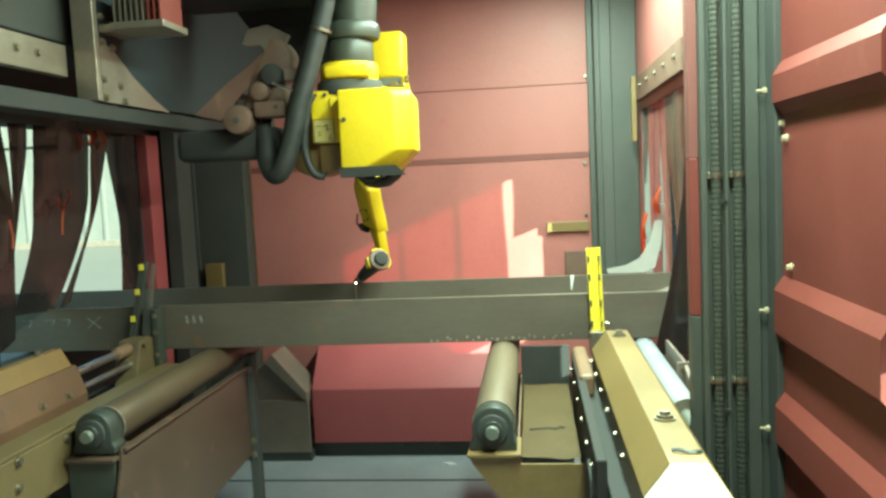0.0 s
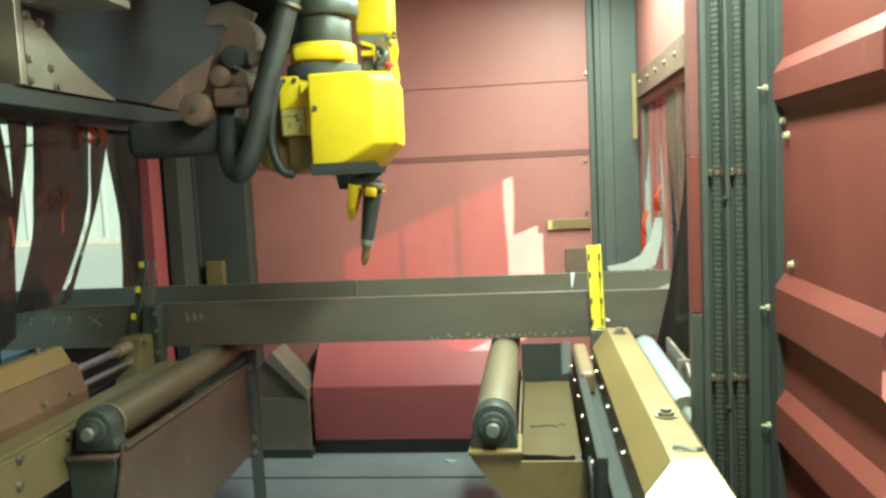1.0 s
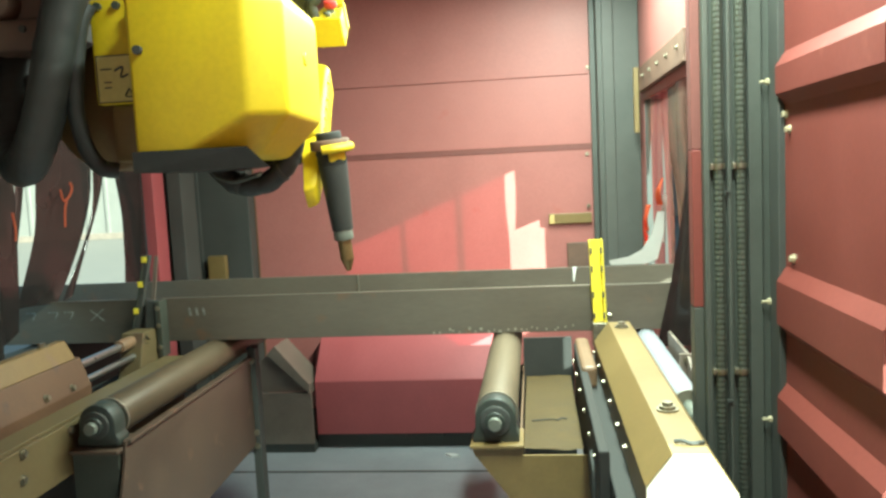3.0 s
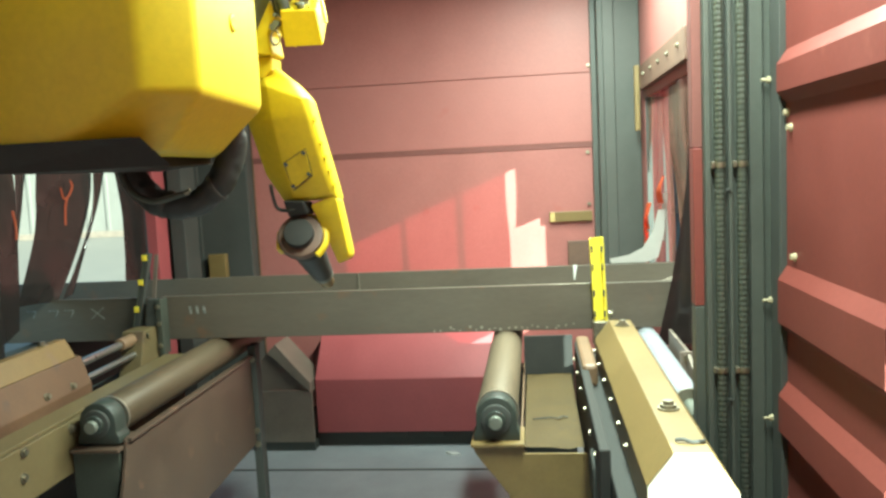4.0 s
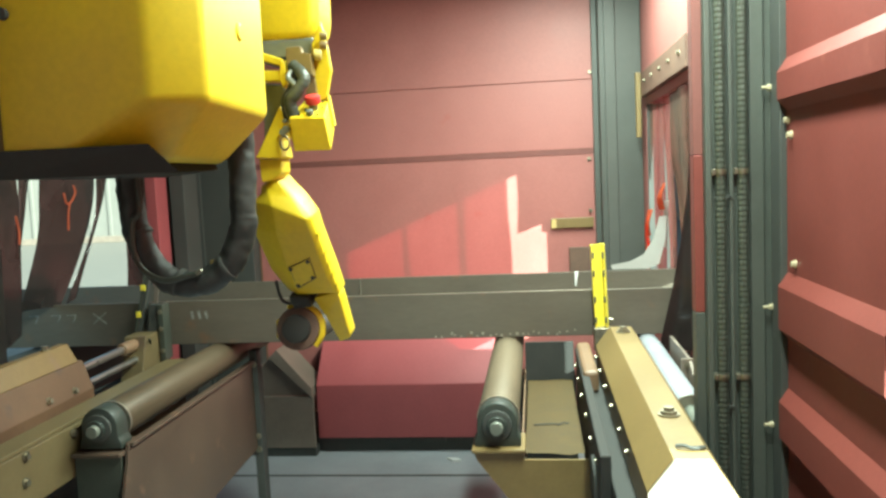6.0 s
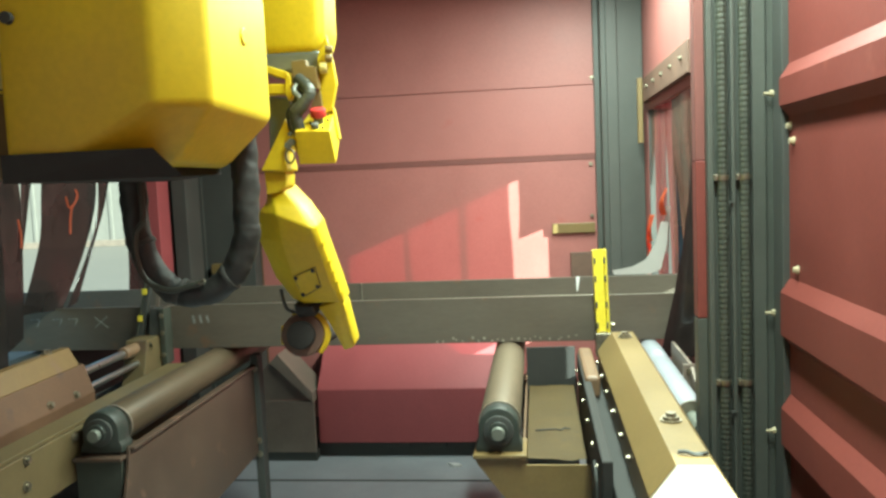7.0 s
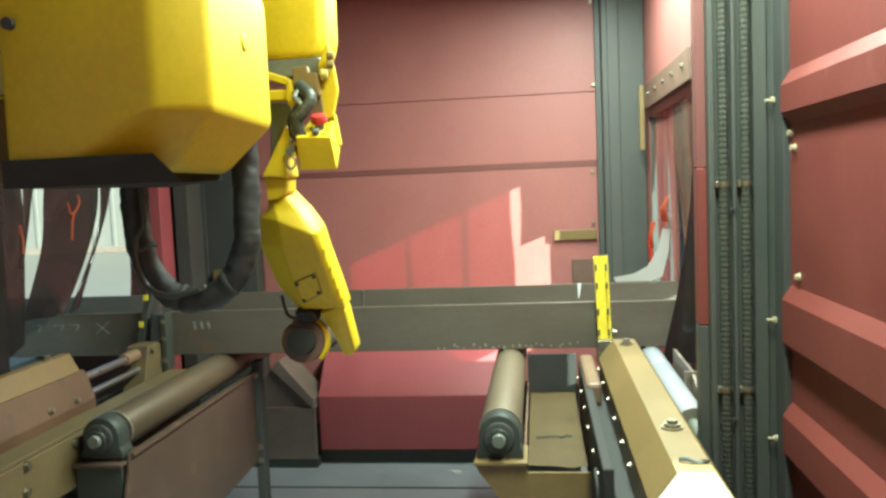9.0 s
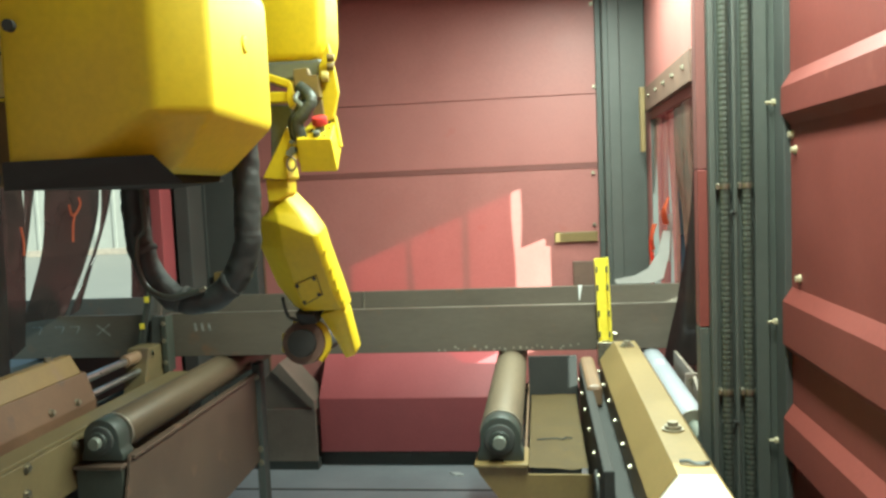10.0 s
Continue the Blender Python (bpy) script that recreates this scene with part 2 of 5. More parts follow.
def prism(outline, a0, a1, axis="y", bevel=0.0, bm=None):
    """An outline of two coordinates drawn out along an axis: (x, z) for y, (y, z) for x, (x, y) for z."""
    bm = bm or bmesh.new()

    def place(u, v, a):
        return {"y": (u, a, v), "x": (a, u, v), "z": (u, v, a)}[axis]
    lo = [bm.verts.new(place(u, v, a0)) for u, v in outline]
    hi = [bm.verts.new(place(u, v, a1)) for u, v in outline]
    fs = [bm.faces.new(lo), bm.faces.new(hi[::-1])]
    for i in range(len(lo)):
        j = (i + 1) % len(lo)
        fs.append(bm.faces.new((lo[i], hi[i], hi[j], lo[j])))
    bmesh.ops.recalc_face_normals(bm, faces=fs)
    if bevel:
        bmesh.ops.bevel(bm, geom=list({e for f in fs for e in f.edges}), offset=bevel, segments=2, affect="EDGES", profile=0.5)
    return bm


def hex_bolt(centre, way, r, h, bm=None, washer=1.45):
    """A hexagon head with its washer, on a face whose outward way is given."""
    c, w = Vector(centre), Vector(way).normalized()
    bm = rod(c - w * 0.002, c + w * h * 0.25, r * washer, seg=16, bm=bm)
    rod(c + w * h * 0.2, c + w * h, r, seg=6, bm=bm)
    return bm



# ---- structure ----
ground = solid("ground", box(-300, 300, -300, 300, -0.3, -0.006), GROUND, (0, 0, -0.006), "pale concrete yard around the booth", "ground", kind="structure")
floor = solid("floor", box(-2.05, 0.6, -0.6, 4.6, -0.2, 0.0), FLOOR, (-0.7, 2, 0), "smooth grey concrete floor with scuffs", "floor", kind="structure")
ceiling = solid("ceiling", box(-2.2, 0.75, -0.75, 4.75, 2.92, 3.0), CEIL, (-0.7, 2, 2.92), "grey booth ceiling", "ceiling", kind="structure")

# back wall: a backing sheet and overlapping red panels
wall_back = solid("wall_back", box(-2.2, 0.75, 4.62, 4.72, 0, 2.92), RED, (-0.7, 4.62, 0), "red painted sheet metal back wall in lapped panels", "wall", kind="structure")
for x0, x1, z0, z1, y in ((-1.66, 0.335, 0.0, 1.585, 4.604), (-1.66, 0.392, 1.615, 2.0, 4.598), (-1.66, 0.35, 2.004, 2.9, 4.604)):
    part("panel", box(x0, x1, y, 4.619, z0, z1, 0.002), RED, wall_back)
part("ledge", box(-1.66, 0.37, 4.600, 4.619, 1.583, 1.617, 0.002), RED_SEAM, wall_back, "dark lapped seam ledge")
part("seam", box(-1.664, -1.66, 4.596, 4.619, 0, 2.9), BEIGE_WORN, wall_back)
for x, z in ((0.312, 1.555), (0.312, 1.26), (0.37, 1.96), (0.37, 1.66), (0.33, 2.04), (0.325, 2.5)):
    part("bolt", hex_bolt((x, 4.596, z), (0, -1, 0), 0.008, 0.012), ZINC, wall_back)

# corner columns; the left one's shade is put into its black paint
for nm, x0, x1 in (("column", -2.05, -1.665), ("column", 0.37, 0.6)):
    bm = box(x0, x1, 4.49, 4.595, 0, 2.92, 0.006)
    box(x0 + 0.03, x0 + 0.09, 4.47, 4.49, 0, 2.92, 0.003, bm)
    solid(nm, bm, COLUMN if x0 > 0 else BLACK, ((x0 + x1) / 2, 4.5, 0), "dark grey steel corner column of the booth", "column", "corner columns", kind="structure")
solid("trim", box(0.338, 0.37, 4.56, 4.597, 0, 2.9, 0.004), COLUMN, (0.35, 4.58, 0), "dark steel trim beside the wall panels", "trim", kind="structure")

# side walls round the two openings
def side_wall(name, x0, x1, spans, material, label):
    bm = bmesh.new()
    for y0, y1, z0, z1 in spans:
        box(x0, x1, y0, y1, z0, z1, bm=bm)
    return solid(name, bm, material, ((x0 + x1) / 2, 3.0, 0), label, "wall", kind="structure")


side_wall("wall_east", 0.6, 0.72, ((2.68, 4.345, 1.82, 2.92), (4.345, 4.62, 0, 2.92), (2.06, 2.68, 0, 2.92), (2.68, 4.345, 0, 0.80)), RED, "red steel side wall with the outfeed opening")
# added out of view: blocks the sun except through a hatch onto the guard
side_wall("wall_east_front", 0.62, 0.72, ((-0.6, 2.05, 1.2, 2.92), (1.37, 2.05, 0, 1.2), (-0.6, 1.14, 0, 1.2), (1.14, 1.37, 0, 0.70)), RED, "unseen red side wall added to block sun, its hatch lights the guard end")
# the slot left under z 0.28 is added to let daylight onto the floor
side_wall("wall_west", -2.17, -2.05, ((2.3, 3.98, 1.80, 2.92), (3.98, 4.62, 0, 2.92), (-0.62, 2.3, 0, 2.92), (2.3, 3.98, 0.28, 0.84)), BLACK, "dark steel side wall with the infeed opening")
post = solid("post", box(-2.048, -1.99, 3.98, 4.11, 0, 1.80, 0.004), RED_BOX, (-2.02, 4.05, 0), "bright red post at the infeed opening", "post", kind="structure")
# the wide upper box is added behind the post to keep sun off the beam
post_r = solid("post", box(0.60, 0.625, 2.66, 3.07, 1.06, 2.9, 0.0, box(0.585, 0.61, 2.82, 3.07, 0, 2.9, 0.004)), RED_BOX, (0.6, 2.95, 0), "red post at the outfeed opening", "post", kind="structure")
# dark cover added so the sunlit jamb doesn't glow through the curtain
solid("trim", box(0.602, 0.72, 4.325, 4.342, 0.80, 1.82, 0.002), BLACK, (0.66, 4.33, 0.8), "dark strip added on the outfeed jamb to hide its sunlit red", "trim", kind="structure")
header = solid("header", box(0.572, 0.598, 3.07, 4.345, 1.86, 1.985, 0.004), RUST_CAST, (0.58, 3.7, 1.86), "brown steel header bar over the strip curtain", "header bar", kind="structure")
for i in range(5):
    part("bolt", hex_bolt((0.570, 3.2 + i * 0.24, 1.93), (-1, 0, 0), 0.008, 0.010), ZINC, header)
part("angle", box(0.545, 0.571, 4.31, 4.342, 1.65, 1.99, 0.003), BEIGE, header, "beige angle bracket")
header_l = solid("header", box(-2.045, -2.0, 2.3, 3.98, 1.80, 1.90, 0.004), BLACK, (-2.02, 3.1, 1.8), "black header bar over the strip curtain", "header bar", kind="structure")

# column with conduits beside the ribbed door
conduit_column = thing("conduit_column", (0.51, 2.08, 0), "dark grey steel column with channels beside the red door", "column", kind="structure")
part("face", box(0.424, 0.606, 2.05, 2.10, 0, 2.9, 0.002), COLUMN_GREEN, conduit_column)
# one flange in three paints, a reflected red glow put into its colours
part("side_flange", box(0.400, 0.424, 2.062, 2.11, 1.12, 1.52, 0.002), RED_DOOR, conduit_column, "side flange with a reflected red glow put into its paint")
part("upper_flange", box(0.400, 0.424, 2.062, 2.11, 1.522, 2.9, 0.002), RED_SEAM, conduit_column, "upper flange, the fading red glow put into its paint")
part("lower_flange", box(0.400, 0.424, 2.062, 2.11, 0, 1.118, 0.002), COLUMN_GREEN, conduit_column)
for x0, x1, y in ((0.424, 0.440, 2.036), (0.480, 0.492, 2.036), (0.532, 0.566, 2.040), (0.594, 0.604, 2.034)):
    part("channel_edge", box(x0, x1, y, 2.052, 0, 2.9, 0.003), COLUMN_GREEN, conduit_column)
part("clip_bar", box(0.444, 0.486, 2.030, 2.036, 1.412, 1.418), BLACK, conduit_column)
part("clip_bar", box(0.444, 0.486, 2.030, 2.036, 0.878, 0.884), BLACK, conduit_column)
for cx in (0.459, 0.512):
    c = thing("conduit", (cx, 2.035, 0), "black corrugated flexible conduit on the column", "conduit", "conduits on the column")
    bm = bmesh.new()
    n = 430
    rings = []
    for i in range(n + 1):
        z = 2.9 * i / n
        r = 0.0136 if i % 2 else 0.0125
        rings.append([bm.verts.new((cx + r * math.cos(a), 2.034 + r * math.sin(a), z)) for a in (math.pi * 2 * k / 10 for k in range(10))])
    for a, b in zip(rings, rings[1:]):
        for k in range(10):
            bm.faces.new((a[k], a[(k + 1) % 10], b[(k + 1) % 10], b[k]))
    part("hose", bm, DARK_CAST, c)
    for z in (1.477, 0.959, 2.1):
        clampb = rod((cx, 2.034, z - 0.007), (cx, 2.034, z + 0.007), 0.0152, seg=16)
        rod((cx, 2.034, z - 0.0022), (cx, 2.034, z + 0.0022), 0.0165, seg=16, bm=clampb)
        box(cx - 0.022, cx - 0.013, 2.022, 2.05, z - 0.008, z + 0.008, 0.002, clampb)
        part("clamp", clampb, ZINC, c, "zinc pipe clamp")

# ribbed red door
door = thing("door_1", (0.61, 1.7, 0), "red ribbed steel door with bolted edge", "door", kind="structure")
prof = [(0.62, 0.0), (0.594, 0.0)]
for z0, z1 in ((0.25, 0.37), (0.54, 0.66), (0.825, 0.948), (1.095, 1.232), (1.64, 1.737), (2.1, 2.22)):
    prof += [(0.594, z0 - 0.025), (0.572, z0), (0.572, z1 - 0.034), (0.594, z1)]
prof += [(0.594, 2.9), (0.62, 2.9)]
part("leaf", prism(prof, 1.37, 1.955, "y"), RED_DOOR, door)
part("edge_strip", box(0.578, 0.602, 1.955, 2.03, 0, 2.9, 0.003), BLACK, door, "dark hinge edge strip")
for z in (1.676, 1.136, 0.835, 0.52, 2.2):
    b = rod((0.570, 2.024, z), (0.582, 2.024, z), 0.0085, seg=6)
    rod((0.579, 2.024, z), (0.583, 2.024, z), 0.0125, seg=16, bm=b)
    rod((0.556, 2.024, z), (0.575, 2.024, z), 0.004, seg=10, bm=b)
    rod((0.590, 1.99, z), (0.600, 1.99, z), 0.007, seg=8, bm=b)
    part("bolt", b, BRIGHT_BOLT, door)
for y, z in ((1.895, 1.258), (1.92, 1.556), (1.94, 1.592), (1.9, 0.66)):
    part("bolt", hex_bolt((0.594, y, z), (-1, 0, 0), 0.0072, 0.011), BRIGHT_BOLT, door)

# outdoors beyond the infeed opening
far = thing("warehouse_wall", (-15, 21.8, 0), "white ribbed sheet metal wall of a building across the yard", "building")
# its run behind the outfeed is added to cover bright sky there
part("wall", box(-40, 16, 21.8, 22.2, 0, 7), FACADE, far)
bm = bmesh.new()
for i in range(93):
    box(-40 + i * 0.6, -39.9 + i * 0.6, 21.778, 21.8, 0.05, 7, bm=bm)
part("rib", bm, FACADE, far)
part("rail", box(-40, 16, 21.7, 21.8, 3.0, 3.12), FACADE, far)
part("base_strip", box(-40, 16, 21.68, 21.8, 0.0, 0.18), GREY_SHEET, far, "grey base strip")

# plain dark wall added beyond the outfeed to dim the curtain's backdrop
solid("wall_yard", box(4.6, 4.9, 9, 46, 0, 5.0), BLACK, (4.75, 20, 0), "plain dark wall added to dim the view through the outfeed curtain", "wall", kind="structure")

# wall added behind the camera to cut daylight; its doorway sets how much enters
front = bmesh.new()
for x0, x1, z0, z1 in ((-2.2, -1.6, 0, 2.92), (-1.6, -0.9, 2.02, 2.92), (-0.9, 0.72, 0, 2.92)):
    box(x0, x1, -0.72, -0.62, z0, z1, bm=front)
solid("wall_front", front, RED, (-0.7, -0.67, 0), "unseen red front wall added to cut daylight, with a doorway", "wall", kind="structure")

# ---- conveyor ----
def roller(x, y0, y1, z, r, material, label):
    t = thing("roller", (x, y0, z - r), label, "roller", "conveyor rollers")
    part("drum", rod((x, y0, z - r), (x, y1, z - r), r, seg=40, bevel=0.004), material, t, smooth=True)
    part("shaft", rod((x, y0 - 0.118, z - r), (x, y0, z - r), 0.019, seg=20, bevel=0.003), GREY_CAST, t, "dull steel shaft end")
    part("end_ring", rod((x, y0 - 0.003, z - r), (x, y0 + 0.006, z - r), r + 0.0015, seg=40), SILVER, t, "bare worn end ring", smooth=True)
    return t


def bearing(x, y, z):
    t = thing("pillow_block_bearing", (x, y, z - 0.075), "dark green cast pillow block bearing on the conveyor", "bearing", "roller bearings")
    out = [(x - 0.066, z - 0.066), (x + 0.066, z - 0.066), (x + 0.066, z - 0.045), (x + 0.058, z - 0.03)]
    out += [(x + 0.058 * math.cos(a), z + 0.062 * math.sin(a)) for a in (math.pi * k / 14 for k in range(0, 15))]
    out += [(x - 0.058, z - 0.03), (x - 0.066, z - 0.045)]
    part("housing", prism(out, y - 0.02, y + 0.045, "y", 0.004), BEARING, t, smooth=True)
    b = rod((x, y - 0.032, z), (x, y - 0.02, z), 0.043, seg=28, bevel=0.004)
    part("seal", b, BLACK, t, smooth=True)
    part("ring", rod((x, y - 0.045, z), (x, y - 0.03, z), 0.028, seg=24, bevel=0.003), BEARING, t, smooth=True)
    for s in (-1, 1):
        part("bolt", hex_bolt((x + s * 0.05, y + 0.01, z - 0.045), (0, 0, 1), 0.008, 0.01), ZINC, t)
    return t


roller(-0.130, 2.255, 3.72, 0.85, 0.0615, ROLLER, "dusty steel conveyor roller under the beam")
roller(-1.330, 2.255, 3.72, 0.85, 0.0615, ROLLER_BROWN, "brown steel conveyor roller under the beam")
bearing(-0.130, 2.20, 0.79)
bearing(-1.330, 2.20, 0.79)
roller(0.415, 2.24, 3.3, 0.85, 0.045, PALE_STEEL, "outfeed roller with daylight put into its pale blue colour")

frame_r = thing("roller_support", (-0.05, 2.6, 0), "beige steel support frame of the conveyor roller", "machine frame", "roller supports")
part("top_plate", box(-0.203, -0.052, 2.15, 2.30, 0.716, 0.726, 0.002), BEIGE, frame_r)
part("front_plate", prism([(-0.2, 0.714), (-0.054, 0.714), (-0.054, 0.69), (0.145, 0.69), (0.145, 0.15), (-0.1, 0.15), (-0.1, 0.57), (-0.19, 0.69)], 2.17, 2.178, "y"), BEIGE, frame_r)
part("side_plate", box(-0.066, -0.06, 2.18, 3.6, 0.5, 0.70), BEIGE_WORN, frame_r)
# dark plate put where only the beam's shade falls
part("rear_shade_plate", box(-0.06, 0.124, 3.0, 3.012, 0.55, 0.846), MATTE, frame_r)
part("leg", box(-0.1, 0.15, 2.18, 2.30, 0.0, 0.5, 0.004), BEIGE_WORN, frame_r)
part("leg", box(-0.1, 0.15, 3.45, 3.57, 0.0, 0.6, 0.004), BLACK, frame_r)
tray = thing("tray_sheet", (0.03, 2.6, 0.69), "dusty beige cover sheet lying beside the roller", "cover sheet")
bm = bmesh.new()
nx, ny = 8, 26
grid = []
for j in range(ny + 1):
    y = 2.20 + (2.99 - 2.20) * j / ny
    row = []
    for i in range(nx + 1):
        x = -0.052 + 0.168 * i / nx
        yy = y + (0.02 * noise.noise((x * 22, 3, 0)) if j == 0 else 0)
        row.append(bm.verts.new((x, yy, 0.699 + 0.006 * noise.noise((x * 8, y * 5, 1)))))
    grid.append(row)
for j in range(ny):
    for i in range(nx):
        bm.faces.new((grid[j][i], grid[j][i + 1], grid[j + 1][i + 1], grid[j + 1][i]))
bmesh.ops.solidify(bm, geom=list(bm.faces), thickness=0.004)
part("sheet", bm, CARD, tray)
part("crack", tube([(-0.03, 2.44, 0.703), (0.03, 2.45, 0.704), (0.05, 2.44, 0.704), (0.062, 2.455, 0.705), (0.08, 2.45, 0.704)], 0.0022, 4, 5), BLACK, tray)

# chamfered guard rails over the clamp slides
def guard(x, y0, y1, label, side):
    t = thing("clamp_guard", (x, (y0 + y1) / 2, 0.8), label, "machine guard", "clamp guards")
    top = [(x - 0.035, 0.95), (x + 0.036, 0.95), (x + 0.085, 0.872), (x + 0.085, 0.80), (x + 0.080, 0.80), (x + 0.080, 0.87), (x + 0.032, 0.945),
           (x - 0.032, 0.945), (x - 0.078, 0.87), (x - 0.078, 0.80), (x - 0.085, 0.80), (x - 0.085, 0.885)]
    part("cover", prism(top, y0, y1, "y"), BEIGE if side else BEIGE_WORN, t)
    part("end_plate", prism([(x - 0.034, 0.949), (x + 0.035, 0.949), (x + 0.084, 0.871), (x + 0.084, 0.60), (x - 0.084, 0.60), (x - 0.084, 0.884)], y0 - 0.006, y0 + 0.002, "y"), SUNLIT_END if side else BEIGE, t, "beige end plate with sun glare put into its pale paint" if side else "")
    return t


guard_r = guard(0.277, 1.475, 2.75, "long beige chamfered steel guard with bolts on top", True)
for y in (2.655, 1.745):
    b = rod((0.277, y, 0.95), (0.277, y, 0.954), 0.024, seg=24)
    rod((0.277, y, 0.954), (0.277, y, 0.961), 0.018, seg=24, bm=b)
    rod((0.277, y, 0.961), (0.277, y, 0.969), 0.0125, seg=6, bm=b)
    part("bolt", b, ZINC, guard_r)
part("clip", tube([(0.255, 1.53, 0.956), (0.27, 1.525, 0.958), (0.285, 1.52, 0.955), (0.31, 1.525, 0.955)], 0.004, 5, 8), BLACK, guard_r, "dark bent clip")
rail_r = thing("slide_rail", (0.15, 2.3, 0.6), "dark bolted slide rail along the beige guard", "machine rail", "slide rails")
part("plate", box(0.125, 0.150, 1.75, 2.85, 0.60, 0.855, 0.004), MATTE, rail_r, "oily dark rail plate")
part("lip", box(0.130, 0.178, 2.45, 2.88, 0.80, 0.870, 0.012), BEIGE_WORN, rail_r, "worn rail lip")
part("bed", box(0.15, 0.40, 1.4, 2.9, 0.45, 0.80, 0.004), MATTE, rail_r)
for i, y in enumerate((2.80, 2.61, 2.42, 2.22, 2.02, 1.86)):
    part("bolt", hex_bolt((0.124, y, 0.802), (-1, 0, 0), 0.006, 0.006), ZINC, rail_r)
    part("bolt", hex_bolt((0.190, y - 0.06, 0.845), (-1, 0, 0), 0.0055, 0.006), ZINC, rail_r)
part("leg", box(0.17, 0.38, 1.5, 1.7, 0, 0.45, 0.004), BLACK, rail_r)
part("leg", box(0.17, 0.38, 2.6, 2.8, 0, 0.45, 0.004), BLACK, rail_r)
part("cable", tube([(0.12, 1.90, 0.80), (0.115, 1.86, 0.81), (0.115, 1.80, 0.79), (0.115, 1.78, 0.70), (0.115, 1.78, 0.6)], 0.004, 5, 8), RUBBER, rail_r)

guard_l = thing("clamp_guard", (-1.63, 2.0, 0.735), "beige chamfered steel guard with bolts, shade put into its darker paints", "machine guard", "clamp guards")
# top and side darkened by paint, for the shade on this side
part("cover", prism([(-1.645, 0.985), (-1.612, 0.985), (-1.578, 0.922), (-1.684, 0.922)], 1.40, 2.50, "y", 0.003), OCHRE, guard_l)
part("side_panel", prism([(-1.684, 0.921), (-1.577, 0.921), (-1.545, 0.825), (-1.545, 0.775), (-1.70, 0.775)], 1.40, 2.525, "y", 0.003), BRICK, guard_l, "side panel with shade put into its brown paint")
part("under_frame", box(-1.69, -1.56, 1.40, 2.50, 0.735, 0.776, 0.003), BLACK, guard_l)
part("bolt", hex_bolt((-1.63, 2.40, 0.985), (0, 0, 1), 0.012, 0.014), ZINC, guard_l)
for y, z in ((2.28, 0.845), (2.42, 0.84)):
    part("bolt", hex_bolt((-1.551, y, z), (1, 0, 0.3), 0.009, 0.012), ZINC, guard_l)
for y in (2.22, 1.95):
    part("bracket", box(-1.552, -1.535, y, y + 0.03, 0.735, 0.79, 0.002), GREY_CAST, guard_l)
rail_l = thing("slide_rail", (-1.6, 2.3, 0.6), "dark slide rail under the beige guard", "machine rail", "slide rails")
part("bed", box(-1.72, -1.50, 1.4, 3.0, 0.45, 0.735, 0.004), BLACK, rail_l)
for y in (1.5, 2.7):
    part("leg", box(-1.70, -1.52, y, y + 0.2, 0, 0.45, 0.004), BLACK, rail_l)
part("side_bar", box(-1.43, -1.415, 1.45, 2.95, 0.64, 0.80, 0.004), OLIVE, rail_l, "beige bolted side bar")
part("bar_top", box(-1.50, -1.416, 1.45, 2.98, 0.802, 0.814, 0.002), OLIVE, rail_l)
part("bar_foot", box(-1.50, -1.43, 1.45, 2.95, 0.64, 0.66, 0.002), BLACK, rail_l)
for y, z in ((1.955, 0.785), (1.945, 0.715), (2.18, 0.775), (2.45, 0.77)):
    part("bolt", hex_bolt((-1.414, y, z), (1, 0, 0), 0.010, 0.01), ZINC, rail_l)

side = thing("roller_support", (-1.28, 2.7, 0), "brown steel support of the conveyor roller", "machine frame", "roller supports")
part("side_plate", prism([(2.19, 0.735), (3.27, 0.72), (3.25, 0.345), (2.82, 0.325), (2.06, 0.31), (2.08, 0.40), (2.11, 0.50), (2.15, 0.60), (2.18, 0.68)], -1.256, -1.248, "x"), BROWN, side)
part("lip", box(-1.262, -1.236, 2.2, 3.27, 0.725, 0.737, 0.003), BROWN, side)
part("seat", box(-1.41, -1.255, 2.15, 2.32, 0.706, 0.718, 0.003), BROWN, side)
part("front_plate", prism([(-1.41, 0.705), (-1.262, 0.705), (-1.268, 0.62), (-1.29, 0.54), (-1.32, 0.46), (-1.33, 0.30), (-1.41, 0.30)], 2.17, 2.18, "y"), DARK_CAST, side)
part("post", box(-1.262, -1.225, 3.25, 3.31, 0.0, 0.78, 0.005), BLACK, side, "dark upright with bolts")
part("leg", box(-1.42, -1.30, 2.2, 2.32, 0, 0.7, 0.004), BLACK, side)
for y, z in ((3.24, 0.40), (3.24, 0.34), (3.24, 0.72)):
    part("bolt", hex_bolt((-1.243, y + 0.01, z), (0, -1, 0), 0.01, 0.012), ZINC, side)

# ---- clamp arms and the hydraulic cylinder ----
arm_l = thing("beam_clamp", (-1.58, 2.96, 0.735), "dark steel clamp arm with yellow marking tape, pressed on the beam", "clamp", "clamp arms")
part("post", prism([(-1.675, 0.72), (-1.53, 0.72), (-1.53, 1.03), (-1.545, 1.03), (-1.585, 1.03), (-1.6, 0.9), (-1.675, 0.85)], 3.03, 3.075, "y", 0.003), BLACK, arm_l)
part("face_plate", box(-1.545, -1.522, 3.02, 3.085, 0.80, 1.03, 0.003), DARK_CAST, arm_l)
for z in (1.0, 0.93, 0.84):
    part("bolt", hex_bolt((-1.534, 3.02, z), (0, -1, 0), 0.007, 0.008), ZINC, arm_l)
part("finger", prism([(-1.662, 0.87), (-1.640, 0.87), (-1.556, 1.215), (-1.572, 1.218)], 3.035, 3.06, "y", 0.002), BLACK, arm_l)
